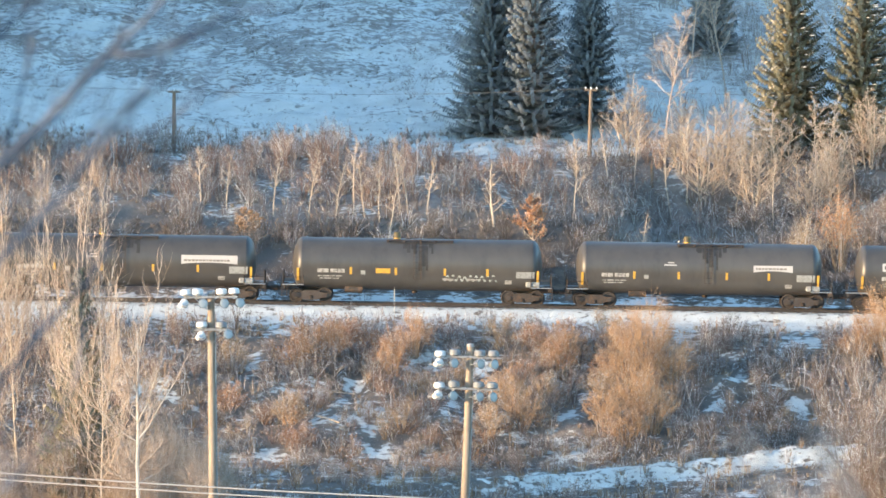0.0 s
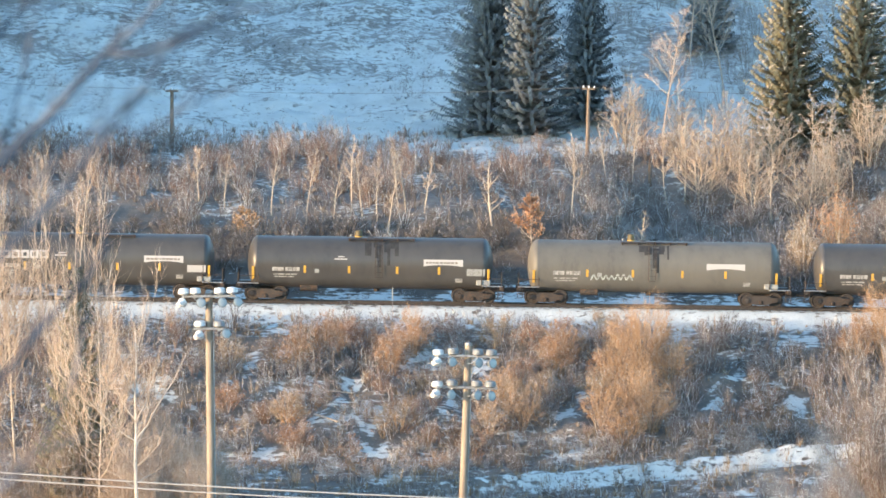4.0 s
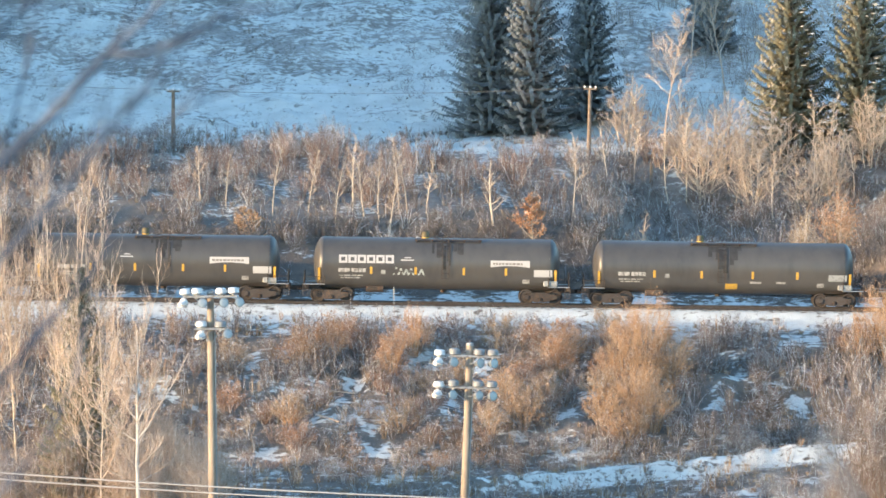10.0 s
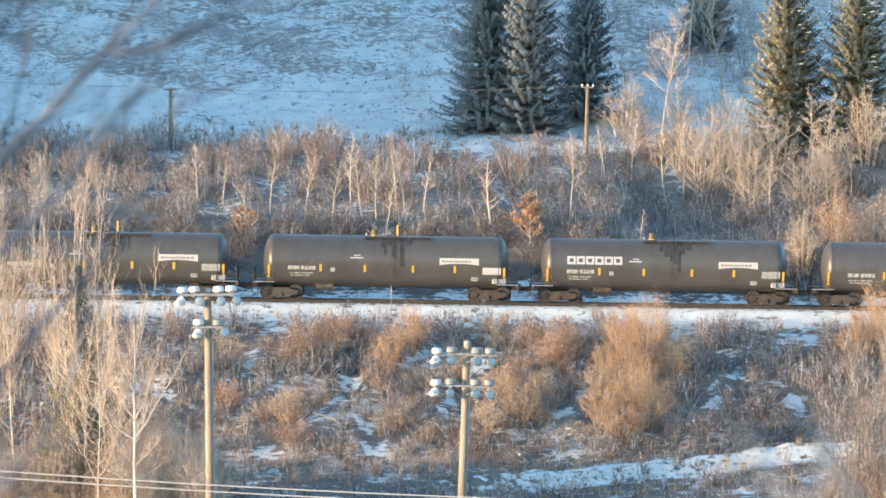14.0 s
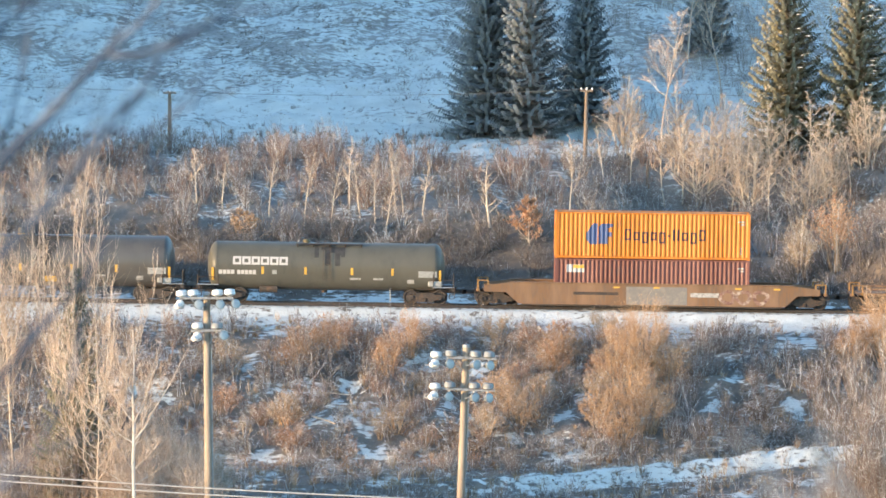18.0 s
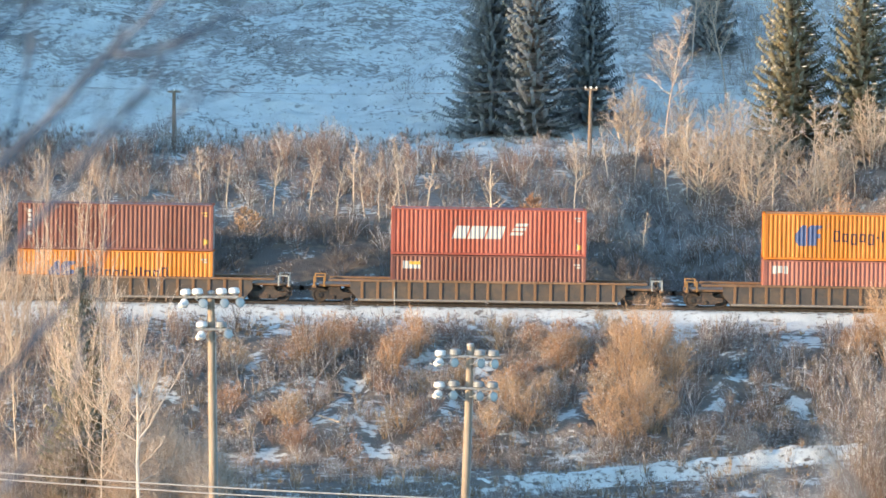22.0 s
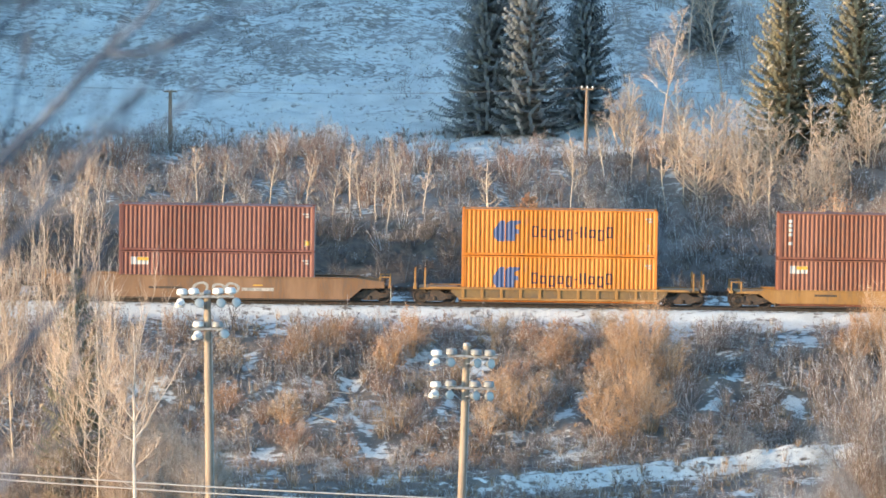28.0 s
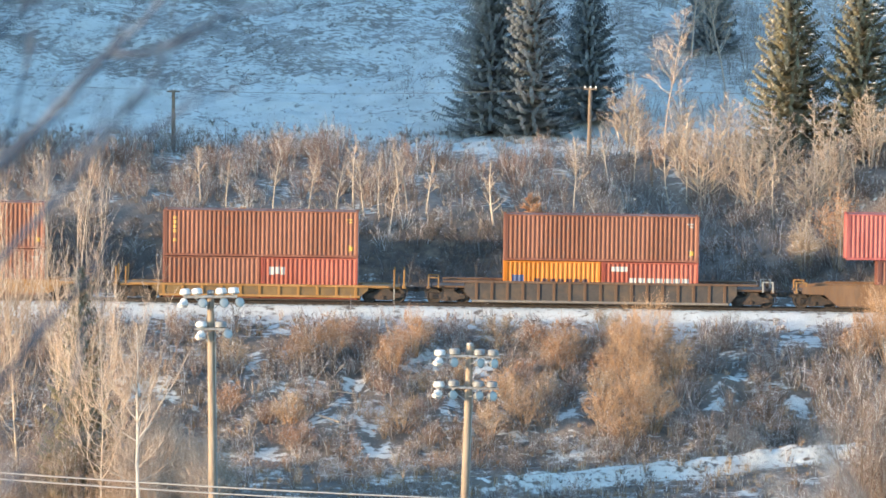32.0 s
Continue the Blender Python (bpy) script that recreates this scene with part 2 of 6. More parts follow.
def ground_material():
    """Snow over dead grass and soil: two noises break the cover up, the slope's own cover comes from the mesh attribute 'cover'."""
    m = bpy.data.materials.new("snowy_ground")
    m.use_nodes = True
    n, l = m.node_tree.nodes, m.node_tree.links
    b = n["Principled BSDF"]
    b.inputs["Roughness"].default_value = 0.85
    b.inputs["Specular IOR Level"].default_value = 0.2
    tc = n.new("ShaderNodeTexCoord")

    def noise_at(scale, detail=6, stretch=(1, 1, 1)):
        mp = n.new("ShaderNodeMapping")
        mp.inputs["Scale"].default_value = stretch
        l.new(tc.outputs["Object"], mp.inputs["Vector"])
        nz = n.new("ShaderNodeTexNoise")
        nz.inputs["Scale"].default_value, nz.inputs["Detail"].default_value = scale, detail
        nz.inputs["Roughness"].default_value = 0.6
        l.new(mp.outputs[0], nz.inputs["Vector"])
        return nz.outputs["Fac"]

    def mixed(fac, a, c):
        mx = n.new("ShaderNodeMix")
        mx.data_type = "RGBA"
        l.new(fac, mx.inputs["Factor"])
        for sock, v in (("A", a), ("B", c)):
            if isinstance(v, tuple):
                mx.inputs[sock].default_value = (*v, 1)
            else:
                l.new(v, mx.inputs[sock])
        return mx.outputs["Result"]

    def ramp(fac, lo, hi):
        r = n.new("ShaderNodeMapRange")
        r.inputs["From Min"].default_value, r.inputs["From Max"].default_value = lo, hi
        l.new(fac, r.inputs["Value"])
        return r.outputs[0]

    soil = mixed(ramp(noise_at(1.3), 0.4, 0.65), (0.065, 0.053, 0.045), (0.17, 0.13, 0.095))
    soil = mixed(ramp(noise_at(0.25), 0.45, 0.6), soil, (0.10, 0.085, 0.075))
    frost = n.new("ShaderNodeAttribute")
    frost.attribute_name = "frost"
    soil = mixed(frost.outputs["Fac"], soil, mixed(ramp(noise_at(3.0), 0.35, 0.65), (0.30, 0.285, 0.275), (0.44, 0.43, 0.42)))
    white = mixed(ramp(noise_at(0.5), 0.35, 0.7), (0.61, 0.625, 0.61), (0.48, 0.495, 0.485))
    cover = n.new("ShaderNodeAttribute")
    cover.attribute_name = "cover"
    add = n.new("ShaderNodeMath")
    add.operation = "ADD"
    l.new(cover.outputs["Fac"], add.inputs[0])
    sm = n.new("ShaderNodeMath")
    sm.operation = "MULTIPLY_ADD"
    l.new(noise_at(2.6, 6, (0.6, 0.9, 1)), sm.inputs[0])
    sm.inputs[1].default_value, sm.inputs[2].default_value = 1.5, -0.75
    l.new(sm.outputs[0], add.inputs[1])
    fac = ramp(add.outputs[0], 0.42, 0.58)
    l.new(mixed(fac, soil, white), b.inputs["Base Color"])
    bp = n.new("ShaderNodeBump")
    bp.inputs["Strength"].default_value, bp.inputs["Distance"].default_value = 0.7, 0.12
    l.new(noise_at(5.0, 5), bp.inputs["Height"])
    l.new(bp.outputs[0], b.inputs["Normal"])
    return m


M["ground"] = ground_material()

# ------------------------------------------------------------------ mesh helpers
class Solid:
    """Collects vertices and faces of one mesh."""

    def __init__(self):
        self.v, self.f = [], []

    def add(self, v, f):
        o = len(self.v)
        self.v.extend(v)
        self.f.extend([tuple(i + o for i in q) for q in f])
        return self

    def box(self, x0, x1, y0, y1, z0, z1, c=0.0):
        """A box, its edges chamfered by c."""
        if c <= 0:
            v = [(x, y, z) for x in (x0, x1) for y in (y0, y1) for z in (z0, z1)]
            return self.add(v, [(0, 1, 3, 2), (4, 6, 7, 5), (0, 4, 5, 1), (2, 3, 7, 6), (0, 2, 6, 4), (1, 5, 7, 3)])
        mid = ((x0 + x1) / 2, (y0 + y1) / 2, (z0 + z1) / 2)
        half = ((x1 - x0) / 2, (y1 - y0) / 2, (z1 - z0) / 2)
        c = min(c, 0.9 * min(half))
        v, at = [], {}
        for a in range(3):
            for s in range(8):
                sg = [1 if s >> k & 1 else -1 for k in range(3)]
                at[(a, *sg)] = len(v)
                v.append(tuple(mid[k] + sg[k] * (half[k] - (0 if k == a else c)) for k in range(3)))
        f = []
        for a in range(3):
            p, q = (a + 1) % 3, (a + 2) % 3
            for s in (-1, 1):
                ring = []
                for i, j in ((-1, -1), (1, -1), (1, 1), (-1, 1)):
                    sg = [0, 0, 0]
                    sg[a], sg[p], sg[q] = s, i, j
                    ring.append(at[(a, *sg)])
                f.append(tuple(ring if s > 0 else ring[::-1]))
            for i in (-1, 1):
                for j in (-1, 1):
                    e = []
                    for face, r in ((p, -1), (p, 1), (q, 1), (q, -1)):
                        sg = [0, 0, 0]
                        sg[a], sg[p], sg[q] = r, i, j
                        e.append(at[(face, *sg)])
                    f.append(tuple(e if i * j > 0 else e[::-1]))
        for s in range(8):
            sg = [1 if s >> k & 1 else -1 for k in range(3)]
            tri = [at[(a, *sg)] for a in range(3)]
            f.append(tuple(tri if sg[0] * sg[1] * sg[2] > 0 else tri[::-1]))
        return self.add(v, f)

    def tube(self, a, b, r0, r1=None, n=8, caps=True):
        r1 = r0 if r1 is None else r1
        a, b = Vector(a), Vector(b)
        d = (b - a).normalized()
        u = d.orthogonal().normalized()
        w = d.cross(u)
        v = []
        for p, r in ((a, r0), (b, r1)):
            for k in range(n):
                t = 2 * math.pi * k / n
                v.append(tuple(p + u * (r * math.cos(t)) + w * (r * math.sin(t))))
        f = [(k, (k + 1) % n, n + (k + 1) % n, n + k) for k in range(n)]
        if caps:
            f += [tuple(range(n - 1, -1, -1)), tuple(range(n, 2 * n))]
        return self.add(v, f)

    def path(self, pts, radii, n=5):
        """A tapered tube through points."""
        pts = [Vector(p) for p in pts]
        v, f = [], []
        for i, p in enumerate(pts):
            d = (pts[min(i + 1, len(pts) - 1)] - pts[max(i - 1, 0)]).normalized()
            u = d.cross(Vector((0.31, 0.95, 0.02))).normalized()
            w = d.cross(u)
            for k in range(n):
                t = 2 * math.pi * k / n
                v.append(tuple(p + u * (radii[i] * math.cos(t)) + w * (radii[i] * math.sin(t))))
        for i in range(len(pts) - 1):
            for k in range(n):
                f.append((i * n + k, i * n + (k + 1) % n, (i + 1) * n + (k + 1) % n, (i + 1) * n + k))
        f.append(tuple(range((len(pts) - 1) * n, len(pts) * n)))
        return self.add(v, f)

    def plate(self, outline, y0, y1):
        """An upright plate: its outline (x, z) counter-clockwise as seen from -y, thick from y0 to y1."""
        n = len(outline)
        v = [(x, y, z) for y in (y0, y1) for x, z in outline]
        f = [tuple(range(n)), tuple(range(2 * n - 1, n - 1, -1))]
        f += [(k, n + k, n + (k + 1) % n, (k + 1) % n) for k in range(n)]
        return self.add(v, f)

    def turned_x(self, profile, cy, cz, n=40):
        """Turned about the x axis: profile of (x, radius)."""
        v, f = [], []
        for x, r in profile:
            for k in range(n):
                t = 2 * math.pi * k / n
                v.append((x, cy + r * math.sin(t), cz + r * math.cos(t)))
        for i in range(len(profile) - 1):
            for k in range(n):
                f.append((i * n + k, (i + 1) * n + k, (i + 1) * n + (k + 1) % n, i * n + (k + 1) % n))
        f += [tuple(range(n)), tuple(range(len(profile) * n - 1, (len(profile) - 1) * n - 1, -1))]
        return self.add(v, f)

    def turned_z(self, profile, cx, cy, n=16):
        v, f = [], []
        for z, r in profile:
            for k in range(n):
                t = 2 * math.pi * k / n
                v.append((cx + r * math.cos(t), cy + r * math.sin(t), z))
        for i in range(len(profile) - 1):
            for k in range(n):
                f.append((i * n + k, i * n + (k + 1) % n, (i + 1) * n + (k + 1) % n, (i + 1) * n + k))
        f += [tuple(range(n - 1, -1, -1)), tuple(range((len(profile) - 1) * n, len(profile) * n))]
        return self.add(v, f)

    def mesh(self, name, material, smooth=False):
        me = bpy.data.meshes.new(name)
        me.from_pydata(self.v, [], self.f)
        me.materials.append(material)
        if smooth:
            me.shade_smooth()
            me.set_sharp_from_angle(angle=radians(40))
        return me


def part(name, solid, material, parent, label="", smooth=False):
    """Links a solid as one mesh object under a thing or a part."""
    me = solid if isinstance(solid, bpy.types.Mesh) else solid.mesh(name, material, smooth)
    ob = new(name, me)
    ob.parent = parent
    if label:
        tagged(ob, label)
    return ob


def thing(name, label, category, group="", kind="", at=None):
    ob = tagged(new(name), label, category, group, kind)
    ob.empty_display_size = 0.3
    if at is not None:
        ob.matrix_basis = at
    return ob


def big_mesh(name, v, f, material):
    """A mesh from arrays of vertices (n, 3) and of triangles or quads (m, 3 or 4)."""
    me = bpy.data.meshes.new(name)
    v, f = np.asarray(v, np.float32), np.asarray(f, np.int32)
    k = f.shape[1]
    me.vertices.add(len(v))
    me.vertices.foreach_set("co", v.ravel())
    me.loops.add(f.size)
    me.loops.foreach_set("vertex_index", f.ravel())
    me.polygons.add(len(f))
    me.polygons.foreach_set("loop_start", np.arange(0, f.size, k, dtype=np.int32))
    me.materials.append(material)
    me.update(calc_edges=True)
    return me


# ------------------------------------------------------------------ ground
TRACK_Y, GRADE, RAIL_Z = 352.0, 0.0146, -0.10
LEAN = math.degrees(math.atan(GRADE))


def ease(t):
    t = np.clip(t, 0, 1)
    return t * t * (3 - 2 * t)


WAVES = {}


def ripple(x, y, size, seed):
    """A smooth wavy surface of about unit height, made of crossing waves."""
    if (size, seed) not in WAVES:
        r = np.random.RandomState(seed)
        WAVES[size, seed] = [(math.cos(a) * w, math.sin(a) * w, p) for a, p, w in
                             [(r.uniform(0, math.pi), r.uniform(0, 6.28), r.uniform(3.8, 10.7) / size) for k in range(7)]]
    return sum(np.sin(x * a + y * b + p) for a, b, p in WAVES[size, seed]) / 3.2


PROFILE_Y = (-1500, -300, -50, 0, 20, 60, 120, 200, 300, 317, 320, 325.2, 327, 335, 343, 345.6, 349, 350.2, 353.8, 355.5, 359, 364, 372, 380, 387, 393, 401, 446, 520, 700, 3000)
PROFILE_Z = (30, 30, 26, 22.8, 19.5, 2, -8, -10, -9.6, -8.95, -8.8, -7.85, -7.9, -4.6, -1.85, -1.45, -0.86, -0.285, -0.285, -0.85, -0.5, 1.2, 4.3, 6.0, 7.2, 7.7, 8.4, 17.4, 29, 60, 120)


def lane_line(x):
    """Where the crest of the snow ridge along the lane runs."""
    return 320.75 + 0.2 * np.clip(x, -6, 20) + 0.2 * ripple(x, 0 * x, 9, 26)


def ground(x, y):
    """Height of the ground."""
    x, y = np.asarray(x, float), np.asarray(y, float)
    z = np.interp(y, PROFILE_Y, PROFILE_Z) - GRADE * np.clip(x, -900, 900)
    # bench that climbs to the right below the bank
    z = z + 0.075 * np.clip(x - 8, 0, 60) * ease((y - 312) / 8) * ease((334 - y) / 8)
    # snow ridge along the lane
    ridge = lane_line(x)
    z = z + 0.66 * ease((y - ridge + 1.15) / 1.15) * ease((ridge + 1.8 - y) / 1.8) * ease((x + 5) / 7) * (1 + 0.2 * ripple(x, y, 3, 36))
    # uneven banks
    bank = ease((y - 327) / 6) * ease((344 - y) / 5)
    z = z + bank * (0.45 * ripple(x, y, 9, 3) + 0.25 * ripple(x, y, 3.5, 4))
    back = ease((y - 359) / 6)
    z = z + back * (0.35 * ripple(x, y, 14, 5) + 0.12 * ripple(x, y, 4, 6))
    # a gully in the slope behind the track
    z = z - 2.4 * ease((x - 10.5) / 3.5) * ease((31 - x) / 5) * ease((y - 360) / 5) * ease((387 - y) / 7)
    hill = ease((y - 396) / 20)
    z = z + hill * (0.5 * ripple(x, y, 30, 7) + 0.16 * ripple(x, y, 5, 8) + 0.07 * ripple(x, y, 2.2, 9))
    # unseen spur added round the bend to cast shade on the hillside
    z = z + 60 * ease((-44 - x) / 34) * ease((y - 360.5 - 0.488 * (np.clip(x, -420, 0) + 78)) / 3.5) * ease((x + 420) / 150)
    return z


def gz(x, y):
    return float(ground(x, y))


# bare snowy breaks in the brush of the bank: x, from y, to y, half width
BREAKS = ((-11.7, 336.5, 342.3, 0.55), (-10.2, 343.9, 346.2, 1.0), (-5.5, 336.0, 338.2, 1.0), (-6.2, 333.4, 335.6, 0.6), (-7.4, 331.2, 333.2, 1.0),
          (-4.6, 329.8, 332.0, 0.7), (-3.9, 327.4, 329.6, 1.0), (-10.2, 326.6, 329.2, 1.0), (2.2, 337.8, 340.6, 1.0), (0.4, 333.6, 335.6, 0.7),
          (7.4, 331.4, 334.2, 0.9), (8.4, 334.0, 337.4, 0.8), (17.6, 336.8, 340.6, 0.5), (16.2, 332.8, 337.2, 0.5), (21.9, 342.4, 346.4, 1.6),
          (21.1, 333.0, 336.4, 0.9), (8.0, 343.6, 347.6, 2.6), (14.0, 344.6, 346.4, 2.0))


def snow_cover(x, y):
    """Share of the ground that lies under snow, from the lie of the land, cut where shade should show."""
    c = np.full(np.shape(x), 0.5)
    shoulder = 0.74 - 0.30 * ease((348.6 - y) / 3.0) + 0.16 * ripple(x, y, 2.2, 28) + 0.10 * ripple(x, y, 0.9, 31)
    c = np.where((y > 343.2) & (y < 350.0), shoulder, c)
    c = np.where((y >= 350.0) & (y < 354.2), 0.56, c)
    # cover drops towards the slope foot: darker ground paints the train's shadow
    c = np.where((y >= 354.2) & (y < 362), 0.72 - 0.42 * ease((y - 357.4) / 4) + 0.16 * ripple(x, y, 6, 21), c)
    c = np.where((y >= 362) & (y < 391), 0.15 + 0.17 * ease((y - 368) / 8) + 0.17 * ripple(x, y, 7, 22) + 0.2 * ease((y - 386) / 5), c)
    field = 0.76 - 0.27 * ease((y - 413) / 9) + 0.12 * ripple(x, y, 16, 23) + 0.08 * ripple(x, y, 5, 24) + 0.10 * ripple(x, y, 1.3, 32)
    # snow taken out of the gully to darken it as shade would
    c = c - 0.22 * ((y > 362) & (y < 381) & (x > 8) & (x < 33))
    c = np.where(y >= 391, field, c)
    # slightly less snow on the right of the bank, deepening the willow's shade
    c = np.where((y > 327) & (y <= 343.2), 0.36 - 0.04 * ease((x - 13) / 3) + 0.14 * ripple(x, y, 6, 25) + 0.10 * ripple(x, y, 1.5, 33), c)
    c = np.where(y <= 327, 0.36 + 0.15 * ripple(x, y, 5, 27) + 0.08 * ripple(x, y, 1.5, 33), c)
    c = np.maximum(c, (0.64 + 0.16 * ripple(x, y, 1.2, 30)) * ease((1.5 - np.abs(y - lane_line(x) + 0.3)) / 0.4) * (0.55 + 0.45 * ease((x - 1) / 6)) * ease((x + 6) / 6))
    for bx, y0, y1, w in BREAKS:
        u = np.abs(x - bx + 0.35 * ripple(x, y, 2.0, 34)) / w
        v = np.abs(y - (y0 + y1) / 2) / ((y1 - y0) / 2)
        c = np.maximum(c, (0.60 + 0.16 * ripple(x, y, 1.1, 35)) * ease((1.15 - np.maximum(u, v)) / 0.7))
    return c


def lines(lo, hi, step, far_lo, far_hi):
    mid = list(np.arange(lo, hi + 1e-6, step))
    out, s, p = [], step, hi
    while p < far_hi:
        s *= 1.35
        p += s
        out.append(min(p, far_hi))
    left, s, p = [], step, lo
    while p > far_lo:
        s *= 1.35
        p -= s
        left.append(max(p, far_lo))
    return np.array(left[::-1] + mid + out)


def build_ground():
    gx = lines(-46, 46, 0.4, -2500, 2500)
    gy = lines(314, 456, 0.4, -1500, 3000)
    gy = np.unique(np.concatenate([gy, (-50, -25, -12, -6, -3, 0, 3, 6, 10, 15, 20, 30, 45, 60, 80, 120, 160)]))
    X, Y = np.meshgrid(gx, gy)
    Z = ground(X, Y)
    v = np.stack([X.ravel(), Y.ravel(), Z.ravel()], 1)
    nx, ny = len(gx), len(gy)
    i = (np.arange(ny - 1)[:, None] * nx + np.arange(nx - 1)[None, :]).ravel()
    f = np.stack([i, i + 1, i + nx + 1, i + nx], 1)
    me = big_mesh("ground", v, f, M["ground"])
    at = me.attributes.new("cover", "FLOAT", "POINT")
    at.data.foreach_set("value", snow_cover(X, Y).ravel().astype(np.float32))
    # frost dips at the slope foot, darkening the ground like the train's shadow
    at = me.attributes.new("frost", "FLOAT", "POINT")
    at.data.foreach_set("value", ((0.26 - 0.21 * ease((Y - 355) / 3) + 0.42 * ease((Y - 366) / 8) + 0.5 * ease((Y - 392) / 12)) * (0.75 + 0.25 * ripple(X, Y, 11, 29))).ravel().astype(np.float32))
    me.shade_smooth()
    return tagged(new("ground", me), "snow-dusted hillside and railway bank with dead grass", "ground", kind="structure")


build_ground()


# ------------------------------------------------------------------ track
def on_track(x):
    return pose(x, TRACK_Y, RAIL_Z - GRADE * x, 0, LEAN, 0)


def build_track():
    track = thing("railway_track", "single railway track with rusty rails on snowy timber ties", "track", kind="structure")
    for side in (-1, 1):
        s = Solid()
        y = side * 0.7525
        outline = [(-0.07, -0.17), (0.07, -0.17), (0.07, -0.155), (0.012, -0.135), (0.012, -0.04), (0.036, -0.03), (0.036, -0.004), (0.028, 0.0), (-0.028, 0.0), (-0.036, -0.004), (-0.036, -0.03), (-0.012, -0.04), (-0.012, -0.135), (-0.07, -0.155)]
        n = len(outline)
        v = [(x, y + a, b - GRADE * x) for x in (-900, 900) for a, b in outline]
        s.add(v, [(k, (k + 1) % n, n + (k + 1) % n, n + k) for k in range(n)])
        ob = part("rail", s, M["rail"], track)
        ob.location = (0, TRACK_Y, RAIL_Z)
    tie = Solid().box(-0.115, 0.115, -1.3, 1.3, -0.34, -0.172, 0.015).mesh("tie", M["tie"])
    for k in range(140):
        x = -38.5 + 0.55 * k
        ob = part("tie", tie, None, track)
        ob.matrix_basis = pose(x, TRACK_Y, RAIL_Z - GRADE * x, 0, LEAN, random.uniform(-0.6, 0.6))
    far = Solid()
    for lo, hi in ((-500, -39), (39, 500)):
        x = lo
        while x < hi:
            far.box(x - 0.115, x + 0.115, TRACK_Y - 1.3, TRACK_Y + 1.3, RAIL_Z - GRADE * x - 0.34, RAIL_Z - GRADE * x - 0.172)
            x += 0.55
    tagged(part("far_ties", far, M["tie"], track), kind="stuff")


build_track()

# ------------------------------------------------------------------ train
MOVERS = []            # (thing, its place along the track at the start)
PX = 1 / 28.38         # metres to one unit of the train's spacing table


def travel(t):
    """How far the train has gone after t seconds."""
    u = t / 32
    return (12523.5 * u + 366.2 * u * u) * PX


def truck_meshes(colour):
    """Side frame, wheel, bolster and the small castings of a freight truck, about its centre."""
    fr = Solid()
    fr.plate([(-1.22, 0.40), (-1.12, 0.34), (-0.66, 0.30), (-0.42, 0.16), (0.42, 0.16), (0.66, 0.30), (1.12, 0.34), (1.22, 0.40), (1.22, 0.56), (1.05, 0.62),
              (0.62, 0.64), (0.42, 0.76), (-0.42, 0.76), (-0.62, 0.64), (-1.05, 0.62), (-1.22, 0.56)], -0.07, 0.07)
    fr = fr.mesh("side_frame", colour)
    wh = Solid()
    wh.v, wh.f = [], []
    prof = [(-0.10, 0.10), (-0.10, 0.16), (-0.03, 0.20), (-0.03, 0.36), (-0.075, 0.40), (-0.075, 0.455), (0.05, 0.46), (0.06, 0.495), (0.085, 0.49), (0.085, 0.40), (0.03, 0.36), (0.03, 0.18), (0.10, 0.14), (0.10, 0.10)]
    tmp = Solid().turned_x(prof, 0, 0, 24)
    wh.add([(y, x, z) for x, y, z in tmp.v], [q[::-1] for q in tmp.f])
    wh = wh.mesh("wheel", M["wheel"], True)
    bo = Solid().box(-0.2, 0.2, -1.0, 1.0, 0.40, 0.66, 0.03).mesh("bolster", colour)
    ca = Solid().tube((0, -0.09, 0.46), (0, 0.05, 0.46), 0.14, 0.14, 12).mesh("bearing_cap", colour)
    sp = Solid().turned_z([(0.22 + 0.022 * k, 0.15 if k % 2 else 0.125) for k in range(11)], 0, 0, 12).mesh("spring_nest", M["iron"])
    return fr, wh, bo, ca, sp


TRUCKS = {"rust": truck_meshes(M["rustiron"]), "dark": truck_meshes(M["iron"])}


def add_truck(car, x, kind):
    fr, wh, bo, ca, sp = TRUCKS[kind]
    tr = part("truck", bo, None, car, "four-wheeled cast steel truck")
    tr.location = (x, 0, 0)
    for side in (-1, 1):
        part("side_frame", fr, None, tr).location = (0, side * 1.0, 0)
        part("spring_nest", sp, None, tr).location = (0, side * 1.0, 0)
        for dx in (-0.89, 0.89):
            part("bearing_cap", ca, None, tr).matrix_basis = pose(dx, side * 1.06, 0, 0, 0, 0 if side < 0 else 180)
            part("wheel", wh, None, tr).matrix_basis = pose(dx, side * 0.76, 0.46, 0, 0, 0 if side < 0 else 180)


def coupler(x, s):
    so = Solid().box(min(x, x + s * 0.55), max(x, x + s * 0.55), -0.11, 0.11, 0.70, 0.94, 0.03)
    return so.box(min(x + s * 0.5, x + s * 0.85), max(x + s * 0.5, x + s * 0.85), -0.17, 0.17, 0.66, 0.98, 0.05)


TANK_R, TANK_Z = 1.63, 2.40


